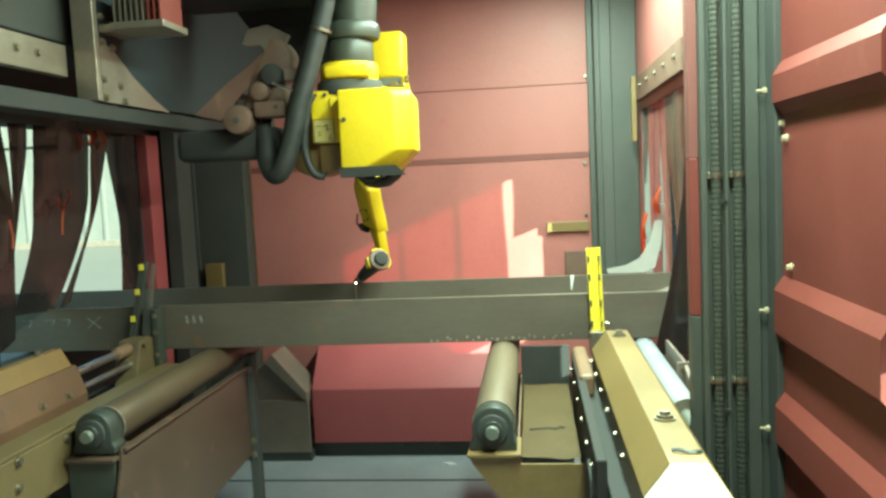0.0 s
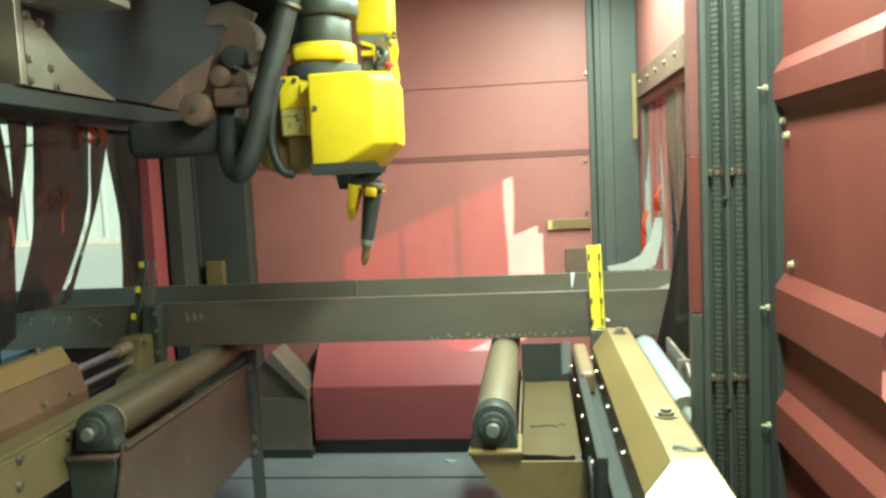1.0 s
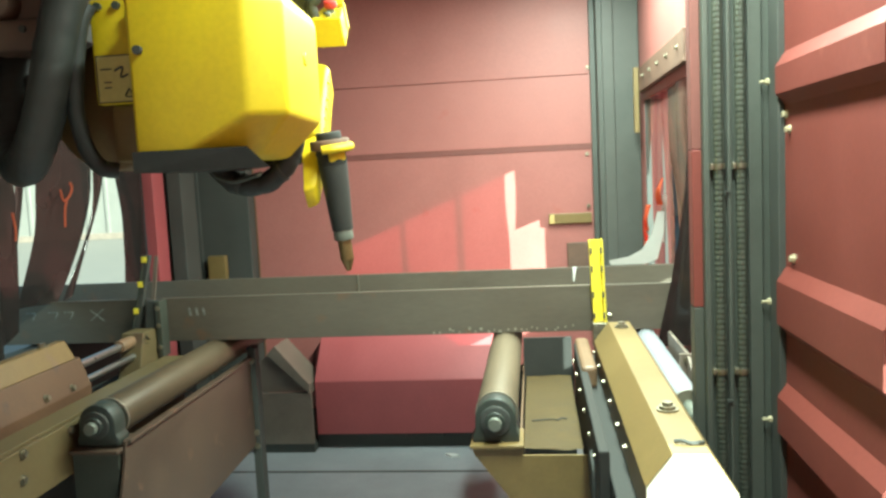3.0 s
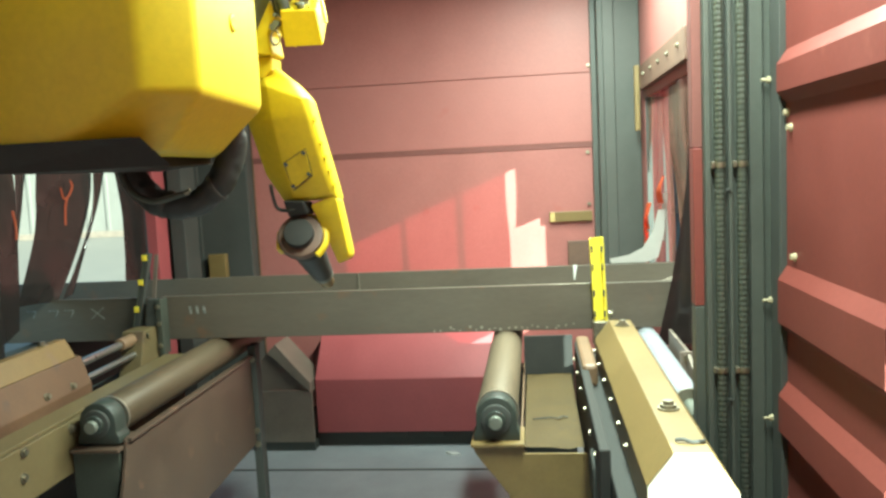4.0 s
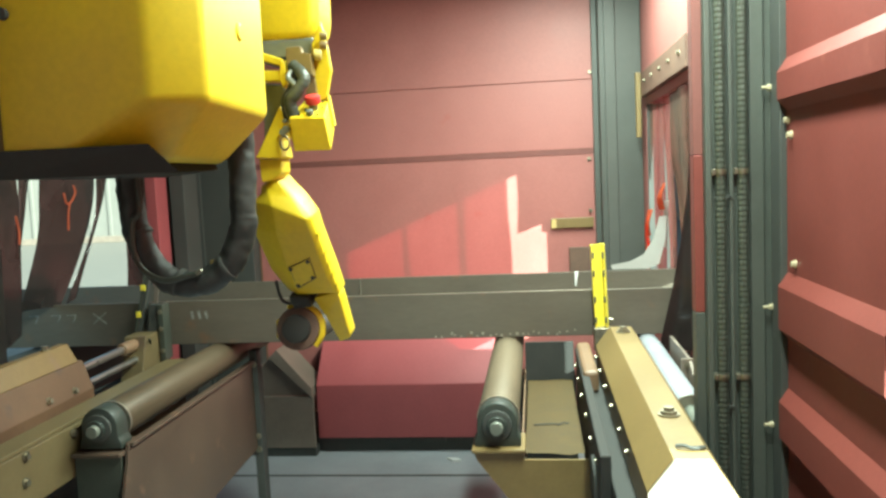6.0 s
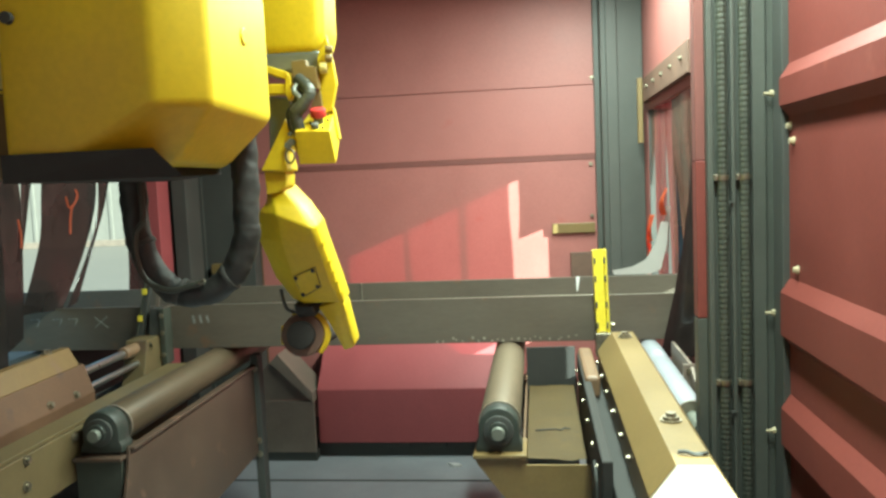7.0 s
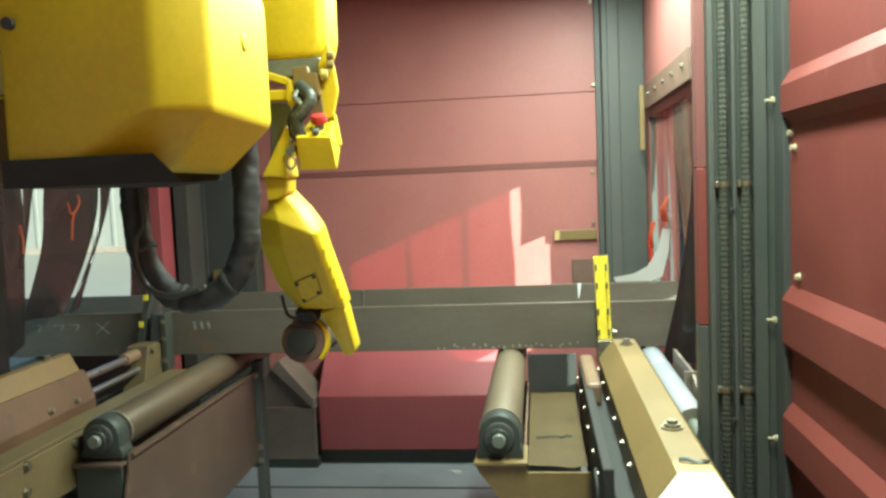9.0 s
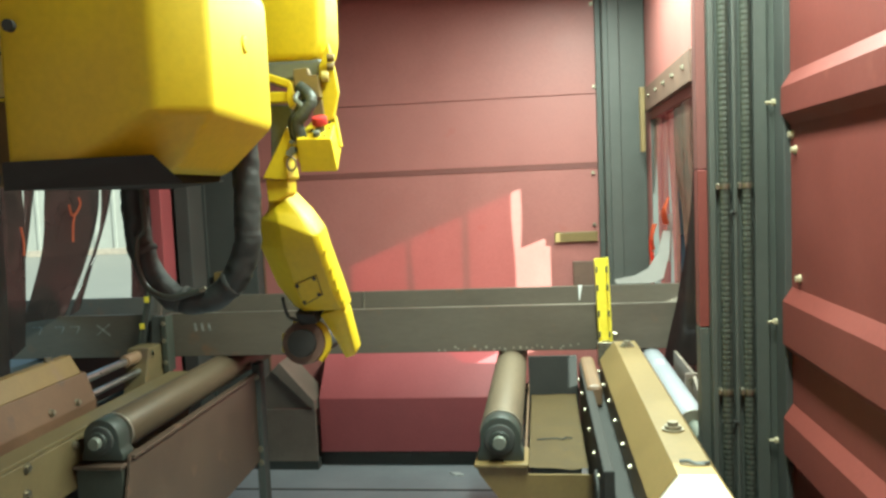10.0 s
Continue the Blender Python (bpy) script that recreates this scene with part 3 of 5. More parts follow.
part("edge_strip", prism([(-1.668, 0.87), (-1.660, 0.87), (-1.574, 1.217), (-1.580, 1.217)], 3.030, 3.062, "y", 0.001), DARK_CAST, arm_l)
for z in (0.99, 1.10, 1.2):
    xx = -1.664 + (z - 0.87) * 0.25
    part("tape_tag", box(xx - 0.006, xx + 0.014, 3.026, 3.031, z - 0.012, z + 0.012, 0.001), YELLOW_TAPE, arm_l)
part("sheet_finger", prism([(-1.60, 0.88), (-1.585, 0.88), (-1.535, 1.21), (-1.55, 1.21)], 3.062, 3.068, "y"), GREY_SHEET, arm_l)
cyl = thing("hydraulic_cylinder", (-1.6, 2.6, 0.735), "chromed hydraulic cylinder rod pushing the clamp arm", "cylinder")
part("upper_rod", rod((-1.6, 2.45, 0.885), (-1.6, 2.85, 0.888), 0.014, seg=20), CHROME, cyl, "chromed rod")
part("lower_rod", rod((-1.585, 2.45, 0.828), (-1.585, 2.90, 0.834), 0.012, seg=20), CHROME, cyl, "bright chromed rod")
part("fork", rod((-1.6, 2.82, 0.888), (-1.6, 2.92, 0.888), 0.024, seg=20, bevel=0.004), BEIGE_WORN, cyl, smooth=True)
part("pin", rod((-1.64, 2.94, 0.888), (-1.55, 2.94, 0.888), 0.026, seg=20, bevel=0.004), GREY_CAST, cyl, smooth=True)
part("bracket", prism([(2.86, 0.735), (3.03, 0.735), (3.03, 0.92), (2.92, 0.92)], -1.64, -1.55, "x", 0.003), OLIVE, cyl)

arm_r = thing("beam_clamp", (0.235, 3.04, 0.87), "bright yellow slotted channel arm standing beside the beam", "clamp", "clamp arms")
part("back_plate", prism([(0.212, 0.89), (0.262, 0.893), (0.254, 1.212), (0.201, 1.209)], 3.055, 3.062, "y"), YELLOW_TAPE, arm_r)
part("flange", prism([(0.212, 0.89), (0.220, 0.89), (0.209, 1.209), (0.201, 1.209)], 3.03, 3.056, "y", 0.001), YELLOW_TAPE, arm_r)
part("flange", prism([(0.253, 0.89), (0.262, 0.893), (0.254, 1.212), (0.246, 1.212)], 3.03, 3.056, "y", 0.001), YELLOW_TAPE, arm_r)
for z in (1.17, 1.10, 1.0, 0.92):
    xx = 0.258 - (z - 0.89) * 0.025
    for s in (-0.005, -0.042):
        part("slot", box(xx + s - 0.004, xx + s + 0.004, 3.026, 3.032, z - 0.012, z + 0.012, 0.001), BLACK, arm_r)
part("foot", box(0.205, 0.27, 3.02, 3.075, 0.80, 0.892, 0.004), ZINC, arm_r)
part("bolt", hex_bolt((0.268, 3.03, 0.92), (1, -0.3, 0), 0.008, 0.012), ZINC, arm_r)

# ---- the beam ----
beam = thing("steel_beam", (-1.5, 3.37, 0.85), "long dark mill-scaled wide flange steel beam lying on rollers", "steel beam")
part("front_flange", box(-9, 5, 3.088, 3.102, 0.85, 1.03, 0.002), STEEL, beam)
part("rear_flange", box(-9, 5, 3.648, 3.662, 0.85, 1.03, 0.002), STEEL, beam)
part("web", box(-9, 5, 3.1, 3.65, 0.934, 0.946), STEEL, beam)
part("edge_wear", box(-1.54, 0.22, 3.0875, 3.1, 1.0295, 1.0312, 0.0004), SILVER, beam, "bare worn flange edge")
part("seam", box(-0.842, -0.837, 3.643, 3.649, 0.95, 1.03), SILVER, beam)
part("chalk_mark", prism([(0.166, 1.032), (0.184, 1.032), (0.172, 0.965), (0.168, 0.965)], 3.642, 3.648, "y"), WHITE_ROLL, beam, "white chalk tick")
def stroke(p, q, w=0.0025):
    (x0, z0), (x1, z1) = p, q
    d = Vector((x1 - x0, z1 - z0)).normalized() * w
    return prism([(x0 - d.y, z0 + d.x), (x0 + d.y, z0 - d.x), (x1 + d.y, z1 - d.x), (x1 - d.y, z1 + d.x)], 3.0868, 3.0882, "y")


cx, cz = -1.835, 0.968
for s in (((cx - 0.028, cz + 0.022), (cx + 0.03, cz - 0.024)), ((cx + 0.028, cz + 0.024), (cx - 0.03, cz - 0.022))):
    part("chalk_mark", stroke(*s), CHALK, beam)
for x in (-2.13, -2.03, -1.96):
    part("chalk_mark", stroke((x - 0.022, 0.985), (x + 0.02, 0.985)), CHALK, beam)
    part("chalk_mark", stroke((x + 0.02, 0.983), (x + 0.004, 0.955)), CHALK, beam)
for x in (-1.43, -1.40, -1.37):
    part("chalk_mark", stroke((x, 0.988), (x + 0.004, 0.955), 0.005), CHALK, beam)
rng = random.Random(4)
bm = bmesh.new()
for i in range(22):
    x = -0.42 + 0.57 * (i + 0.8 * rng.random()) / 22
    z = 0.857 + 0.02 * rng.random() ** 2
    rod((x, 3.0872, z), (x, 3.089, z), 0.0032 + 0.0035 * rng.random(), seg=8, bm=bm)
tagged(part("spatter", bm, SPATTER, beam, "pale weld spatter spots"), kind="stuff")

# ---- below and behind the beam ----
red_box = thing("red_duct_box", (-0.78, 4.36, 0), "red painted steel box with a sloped lid before the wall", "metal box")
part("body", prism([(4.135, 0.085), (4.59, 0.085), (4.59, 0.62), (4.35, 0.62), (4.135, 0.383)], -1.232, -0.2, "x", 0.004), RED_BOX, red_box)
part("plinth", box(-1.62, 0.3, 4.17, 4.58, 0.0, 0.10, 0.003), BLACK, red_box, "black recessed plinth")
for x in (-0.86, -0.66):
    part("foot", box(x, x + 0.13, 4.145, 4.17, 0.055, 0.082, 0.003), BLACK, red_box)
guide = thing("sheet_guide", (-1.4, 4.1, 0.08), "grey bent sheet metal chute beside the red box", "chute")
part("slope", prism([(-1.47, 0.555), (-1.423, 0.60), (-1.24, 0.385), (-1.24, 0.33)], 4.07, 4.3, "y", 0.002), GREY_SHEET, guide)
part("plate", prism([(-1.55, 0.34), (-1.238, 0.34), (-1.238, 0.36), (-1.465, 0.56), (-1.53, 0.50)], 4.10, 4.115, "y"), GREY_SHEET, guide)
part("lower_plate", prism([(-1.56, 0.051), (-1.238, 0.051), (-1.238, 0.338), (-1.56, 0.338)], 4.08, 4.10, "y", 0.002), GREY_SHEET, guide)
part("foot", box(-1.56, -1.24, 4.09, 4.165, 0.0, 0.05, 0.002), BLACK, guide)
wallbox = solid("junction_box", box(0.182, 0.308, 4.572, 4.603, 0.86, 1.052, 0.004), RUST_CAST, (0.245, 4.58, 0.9), "brown junction box on the back wall", "junction box")
strip = solid("angle_strip", box(0.084, 0.326, 4.575, 4.603, 1.165, 1.222, 0.003), BEIGE, (0.2, 4.58, 1.16), "beige steel angle on the back wall", "angle strip")
block = solid("beige_plate", box(-1.91, -1.806, 4.42, 4.468, 0.89, 1.067, 0.004), BEIGE, (-1.86, 4.44, 0.9), "small beige plate fixed to the dark column", "plate")
duct = thing("side_bracket", (0.48, 2.9, 0.6), "grey steel bracket with a fitting beside the outfeed roller", "bracket")
part("plate", prism([(2.30, 0.40), (2.95, 0.40), (2.95, 0.87), (2.60, 0.87), (2.36, 0.78)], 0.475, 0.485, "x"), GREY_SHEET, duct)
part("front_plate", prism([(0.452, 0.62), (0.545, 0.62), (0.545, 0.872), (0.452, 0.872)], 2.585, 2.595, "y", 0.002), GREY_SHEET, duct)
for x, z in ((0.47, 0.85), (0.53, 0.85), (0.47, 0.77), (0.53, 0.77), (0.53, 0.69)):
    part("bolt", hex_bolt((x, 2.585, z), (0, -1, 0), 0.006, 0.008), ZINC, duct)
part("fitting", rod((0.46, 2.42, 0.80), (0.476, 2.42, 0.80), 0.02, seg=12), BRASS, duct)
part("hook", tube([(0.46, 2.30, 0.80), (0.45, 2.27, 0.79), (0.45, 2.26, 0.72), (0.46, 2.26, 0.66)], 0.005, 5, 8), ZINC, duct)
part("leg", box(0.47, 0.5, 2.85, 2.95, 0, 0.42, 0.003), BLACK, duct)

# white piece laid on the floor in place of a fleck of sun
scrap = solid("floor_sun_fleck", prism([(-0.515, 4.035), (-0.46, 4.03), (-0.435, 4.004), (-0.48, 3.998)], 0.0005, 0.010, "z"), WHITE_ROLL, (-0.48, 4.01, 0), "small white piece on the floor standing in for a sun fleck", "scrap")
groove = solid("floor_joint", box(-2.0, 0.55, 3.80, 3.815, 0.0005, 0.003), BLACK, (-0.7, 3.8, 0), "dark joint across the concrete floor", "floor joint", kind="structure")

# ---- strip curtains ----
def ribbon(top, path, w0, w1, material, parent, wave=0.006, seed=0):
    """A hanging strip: path of (x, y, z) of its middle, widths at top and bottom."""
    bm = bmesh.new()
    ps = spline(path, 6)
    rows = []
    for i, p in enumerate(ps):
        f = i / (len(ps) - 1)
        w = w0 + (w1 - w0) * f
        row = []
        for k in range(7):
            s = k / 6 - 0.5
            off = 0.016 * (4 * s * s - 1) * math.sin(2.2 * f + seed) + wave * noise.noise((p.z * 4, s * 3, seed))
            row.append(bm.verts.new((p.x + off, p.y + s * w, p.z)))
        rows.append(row)
    for a, b in zip(rows, rows[1:]):
        for k in range(6):
            bm.faces.new((a[k], a[k + 1], b[k + 1], b[k]))
    bmesh.ops.solidify(bm, geom=list(bm.faces), thickness=0.003)
    return part("strip", bm, material, parent, smooth=True)


curtain_l = thing("strip_curtain", (-2.05, 3.1, 1.8), "dark translucent welding strip curtain hanging over the infeed", "strip curtain", "strip curtains")
def sheet(left, right, x, bulge, material, parent, seed):
    """A hanging strip between two edges of (y, z), bulging out of its plane."""
    bm = bmesh.new()
    n = 8
    la, ra = spline([(0, y, z) for y, z in left], n), spline([(0, y, z) for y, z in right], n)
    rows = []
    for i in range(len(la)):
        f = i / (len(la) - 1)
        q = ra[round(f * (len(ra) - 1))]
        row = []
        for k in range(9):
            u = k / 8
            p = la[i].lerp(q, u)
            off = bulge * math.sin(math.pi * u) * math.sin(1.2 + 2.0 * f + seed) + 0.006 * noise.noise((p.z * 5, u * 2.5, seed))
            row.append(bm.verts.new((x + off, p.y, p.z)))
        rows.append(row)
    for a, b in zip(rows, rows[1:]):
        for k in range(8):
            bm.faces.new((a[k], a[k + 1], b[k + 1], b[k]))
    bmesh.ops.solidify(bm, geom=list(bm.faces), thickness=0.003)
    return part("strip", bm, material, parent, smooth=True)


for i, (left, right, x, bulge) in enumerate((
        ([(2.30, 1.86), (2.30, 1.5), (2.31, 1.2), (2.32, 0.9)], [(2.58, 1.86), (2.58, 1.5), (2.57, 1.2), (2.55, 0.9)], -2.03, 0.03),
        ([(2.56, 1.86), (2.56, 1.5), (2.55, 1.2), (2.54, 0.8)], [(2.76, 1.86), (2.76, 1.5), (2.75, 1.2), (2.73, 0.8)], -2.01, 0.03),
        ([(2.72, 1.86), (2.71, 1.53), (2.70, 1.25), (2.69, 0.9)], [(2.884, 1.86), (2.910, 1.58), (2.905, 1.33), (2.860, 0.95)], -2.03, 0.02),
        ([(2.94, 1.86), (2.942, 1.68), (2.93, 1.50), (2.86, 1.25)], [(3.068, 1.86), (3.055, 1.70), (2.985, 1.50), (2.90, 1.25)], -2.04, 0.012),
        ([(3.097, 1.87), (3.052, 1.521), (3.009, 1.326), (2.86, 1.04)], [(3.509, 1.87), (3.480, 1.596), (3.390, 1.34), (3.124, 1.02)], -2.03, 0.04),
        ([(3.503, 1.87), (3.474, 1.579), (3.392, 1.328), (3.138, 1.022)], [(3.679, 1.87), (3.590, 1.62), (3.480, 1.42), (3.235, 1.05)], -2.02, -0.014),
        ([(3.650, 1.87), (3.660, 1.64), (3.716, 1.34), (3.682, 0.94)], [(3.935, 1.87), (3.913, 1.577), (3.911, 1.25), (3.884, 0.94)], -2.03, 0.03),
        ([(3.86, 1.86), (3.86, 1.5), (3.85, 1.2), (3.84, 0.85)], [(3.98, 1.86), (3.98, 1.5), (3.97, 1.2), (3.97, 0.85)], -2.05, 0.02))):
    sheet(left, right, x, bulge, DARK_PLASTIC, curtain_l, i * 1.7)
curtain_r = thing("strip_curtain", (0.6, 3.7, 1.8), "red-brown translucent welding strip curtain hanging over the outfeed", "strip curtain", "strip curtains")
for i, (yt, yb, w0, w1, zb, dx) in enumerate(((3.16, 3.16, 0.26, 0.26, 0.70, -0.02), (3.38, 3.37, 0.28, 0.27, 0.82, 0.03), (3.60, 3.60, 0.23, 0.22, 1.0, 0.05), (3.80, 3.81, 0.20, 0.20, 0.95, 0.02), (3.98, 3.98, 0.19, 0.19, 0.95, 0.0), (4.13, 4.135, 0.15, 0.16, 0.95, 0.0), (4.312, 4.316, 0.155, 0.15, 1.43, -0.02))):
    ribbon(1.8, [(0.62, yt, 1.87), (0.62, yt, 1.6) if zb < 1.2 else (0.62, yt, 1.7), (0.62 + dx * 0.5, (yt + yb) / 2, 1.35 if zb < 1.2 else (zb + 1.7) / 2), (0.62 + dx, yb, zb)], w0, w1, BROWN_PLASTIC if i < 3 or i == 6 else PLASTIC, curtain_r, seed=i * 1.3 + 0.4)
ribbon(1.8, [(0.598, 3.72, 1.34), (0.592, 3.72, 1.28), (0.585, 3.72, 1.20), (0.575, 3.71, 1.12)], 0.10, 0.16, PALE_PLASTIC, curtain_r, seed=2.2)
part("strip_end", prism([(0.585, 1.27), (0.578, 1.17), (0.548, 1.055), (0.50, 1.0345), (0.34, 1.0345), (0.33, 1.055), (0.42, 1.07), (0.48, 1.10), (0.525, 1.17), (0.553, 1.27)], 3.650, 3.656, "y"), PALE_PLASTIC, curtain_r, "strip end draped on the beam, sunlight put into its pale colour")
# a strip pushed inwards by the beam, its lower end twisted across
bm = bmesh.new()
rows = []
for x0, x1, y, z in ((0.585, 0.606, 3.00, 1.87), (0.575, 0.604, 3.00, 1.62), (0.562, 0.602, 3.01, 1.40), (0.535, 0.600, 3.02, 1.20), (0.502, 0.598, 3.03, 1.02), (0.470, 0.595, 3.04, 0.88), (0.448, 0.588, 3.045, 0.78)):
    rows.append([bm.verts.new((x0 + (x1 - x0) * k / 6, y + 0.022 * math.sin(math.pi * k / 6 + z) + 0.02 * (k / 6), z + 0.012 * k / 6)) for k in range(7)])
for a, b in zip(rows, rows[1:]):
    for k in range(6):
        bm.faces.new((a[k], a[k + 1], b[k + 1], b[k]))
bmesh.ops.solidify(bm, geom=list(bm.faces), thickness=0.003)
part("strip", bm, DARK_PLASTIC, curtain_r, "dark twisted strip", smooth=True)
# torn ends of strips, the sun's orange backlight put into their colour
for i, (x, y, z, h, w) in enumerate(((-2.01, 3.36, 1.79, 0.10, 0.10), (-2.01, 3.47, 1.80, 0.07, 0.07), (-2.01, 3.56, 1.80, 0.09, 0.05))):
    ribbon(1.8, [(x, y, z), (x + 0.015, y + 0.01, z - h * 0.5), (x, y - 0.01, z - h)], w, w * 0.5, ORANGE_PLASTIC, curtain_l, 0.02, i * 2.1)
# light streaks on the left strips, drawn as thin orange curls
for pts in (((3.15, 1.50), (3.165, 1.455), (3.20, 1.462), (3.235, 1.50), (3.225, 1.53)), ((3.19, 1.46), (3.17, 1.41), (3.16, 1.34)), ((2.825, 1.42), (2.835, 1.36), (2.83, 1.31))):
    part("light_curl", tube([(-1.985, y, z) for y, z in pts], 0.0045, 6, 8), ORANGE_PLASTIC, curtain_l, "thin orange curl drawn for light caught on the strip", smooth=True)
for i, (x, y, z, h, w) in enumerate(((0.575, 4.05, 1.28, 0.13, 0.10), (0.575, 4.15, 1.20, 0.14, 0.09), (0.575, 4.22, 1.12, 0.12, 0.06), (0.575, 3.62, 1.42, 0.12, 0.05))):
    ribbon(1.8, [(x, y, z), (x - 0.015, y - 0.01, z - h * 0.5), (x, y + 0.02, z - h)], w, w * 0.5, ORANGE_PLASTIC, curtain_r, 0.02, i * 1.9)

# ---- the robot on its sliding carriage ----
def wrapped_hose(path, y, r):
    """A hose in a loose sleeve: path of (x, z), with creases and bulges along and round it."""
    bm = bmesh.new()
    ps = spline([(x, y, z) for x, z in path], 12)
    rings = []
    for i, p in enumerate(ps):
        way = (ps[min(i + 1, len(ps) - 1)] - ps[max(i - 1, 0)]).normalized()
        side = Vector((0, 1, 0))
        up = way.cross(side)
        ring = []
        for k in range(24):
            a = 2 * math.pi * k / 24
            d = side * math.cos(a) + up * math.sin(a)
            q = p + d * r
            fold = 0.0030 * noise.noise(q * 38) + 0.0018 * noise.noise(Vector((i * 0.55, math.cos(a) * 1.5, math.sin(a) * 1.5)))
            ring.append(bm.verts.new(q + d * fold))
        rings.append(ring)
    for a, b in zip(rings, rings[1:]):
        for k in range(24):
            bm.faces.new((a[k], a[(k + 1) % 24], b[(k + 1) % 24], b[k]))
    bm.faces.new(rings[0][::-1])
    bm.faces.new(rings[-1])
    bmesh.ops.recalc_face_normals(bm, faces=bm.faces)
    return bm


def loft(stations, depth, bevel):
    """A casting drawn through stations of four (x, z) along its front and their y, closed behind at a depth."""
    bm = bmesh.new()
    rings = []
    for pts, y in stations:
        (xa, za), (xb, zb), (xc, zc), (xd, zd) = pts
        rings.append([bm.verts.new(v) for v in ((xa, y + 0.035, za), (xb, y, zb), (xc, y, zc), (xd, y + 0.012, zd), (xd - 0.004, y + depth, zd), (xa + 0.012, y + depth, za))])
    for a, b in zip(rings, rings[1:]):
        for k in range(6):
            bm.faces.new((a[k], a[(k + 1) % 6], b[(k + 1) % 6], b[k]))
    bm.faces.new(rings[0][::-1])
    bm.faces.new(rings[-1])
    bmesh.ops.recalc_face_normals(bm, faces=bm.faces)
    bmesh.ops.bevel(bm, geom=list(bm.edges), offset=bevel, segments=2, affect="EDGES", profile=0.5)
    return bm


robot = thing("robot_arm", (-1.2, 2.9, 1.8), "yellow industrial robot arm with a plasma torch on a sliding carriage", "robot arm")
bm = prism([(-0.681, 2.83), (-0.475, 2.83), (-0.413, 2.868), (-0.432, 3.15), (-0.50, 3.30), (-0.681, 3.30)], 1.541, 1.837, "z")
right = [e for e in bm.edges if all(v.co.z < 1.6 for v in e.verts) and sum(v.co.x for v in e.verts) / 2 > -0.50]
bmesh.ops.bevel(bm, geom=right, offset=0.072, segments=1, affect="EDGES")
top_edges = [e for e in bm.edges if all(v.co.z > 1.8 for v in e.verts) and sum(v.co.x for v in e.verts) / 2 > -0.52]
bmesh.ops.bevel(bm, geom=top_edges, offset=0.03, segments=2, affect="EDGES", profile=0.5)
bmesh.ops.bevel(bm, geom=list(bm.edges), offset=0.009, segments=3, affect="EDGES", profile=0.5)
housing = part("housing", bm, YELLOW, robot, "glossy yellow gearbox housing", smooth=True)
part("cap_screw", rod((-0.660, 2.822, 1.730), (-0.660, 2.832, 1.730), 0.008, seg=12), BLACK, housing)
part("plug", rod((-0.430, 3.02, 1.725), (-0.4195, 3.02, 1.725), 0.013, seg=20, bevel=0.003), YELLOW, housing)
pan = bmesh.new()
low = [pan.verts.new(v) for v in ((-0.684, 2.824, 1.521), (-0.442, 2.828, 1.521), (-0.560, 2.98, 1.523), (-0.58, 3.29, 1.53), (-0.684, 3.29, 1.521))]
top = [pan.verts.new(v) for v in ((-0.684, 2.824, 1.558), (-0.478, 2.824, 1.558), (-0.575, 2.98, 1.558), (-0.59, 3.29, 1.558), (-0.684, 3.29, 1.558))]
pan.faces.new(low)
pan.faces.new(top[::-1])
for i in range(5):
    pan.faces.new((low[i], top[i], top[(i + 1) % 5], low[(i + 1) % 5]))
bmesh.ops.recalc_face_normals(pan, faces=pan.faces)
part("underside", pan, MATTE, robot, "black underside pan")
plate = part("label_plate", box(-0.812, -0.690, 2.95, 2.975, 1.655, 1.850, 0.006), YELLOW, robot, "yellow side cover with a warning label", smooth=True)
part("warning_label", box(-0.804, -0.726, 2.946, 2.951, 1.658, 1.744, 0.001), LABEL, plate, "pale yellow warning label")
for x0, x1, z0, z1 in ((-0.8045, -0.8025, 1.657, 1.745), (-0.7275, -0.7255, 1.657, 1.745), (-0.804, -0.726, 1.743, 1.745), (-0.804, -0.726, 1.657, 1.659), (-0.796, -0.774, 1.718, 1.7205), (-0.790, -0.776, 1.694, 1.6965), (-0.790, -0.776, 1.684, 1.6865)):
    part("print_bar", box(x0, x1, 2.9448, 2.9462, z0, z1), BLACK, plate)
part("pictogram", tube([(-0.768, 2.945, 1.716), (-0.752, 2.945, 1.722), (-0.756, 2.945, 1.704), (-0.742, 2.945, 1.708)], 0.002, 5, 6), BLACK, plate)
part("pictogram", tube([(-0.742, 2.945, 1.682), (-0.735, 2.945, 1.668), (-0.750, 2.945, 1.668), (-0.742, 2.945, 1.682)], 0.0012, 3, 6), BLACK, plate)
for x in (-0.792, -0.755):
    part("screw", rod((x, 2.942, 1.835), (x, 2.952, 1.835), 0.0075, seg=12), DARK_CAST, plate)
part("cover_edge", prism([(-0.735, 1.822), (-0.690, 1.822), (-0.690, 1.74), (-0.712, 1.742), (-0.716, 1.775), (-0.735, 1.785)], 2.935, 2.952, "y", 0.003), YELLOW, plate)
part("edge_screw", rod((-0.698, 2.928, 1.74), (-0.698, 2.938, 1.74), 0.008, seg=12), DARK_CAST, plate)
# yellow castings under the arm, coloured ochre to hold their shadow
part("lower_cover", box(-0.795, -0.672, 2.965, 3.02, 1.545, 1.656, 0.012), OCHRE, robot, "yellow lower cover, shade put into its ochre colour", smooth=True)
part("gear_drum", rod((-0.815, 3.0, 1.655), (-0.815, 3.2, 1.655), 0.125, seg=48, bevel=0.012), OCHRE, robot, "yellow gear casing, shade put into its ochre colour", smooth=True)
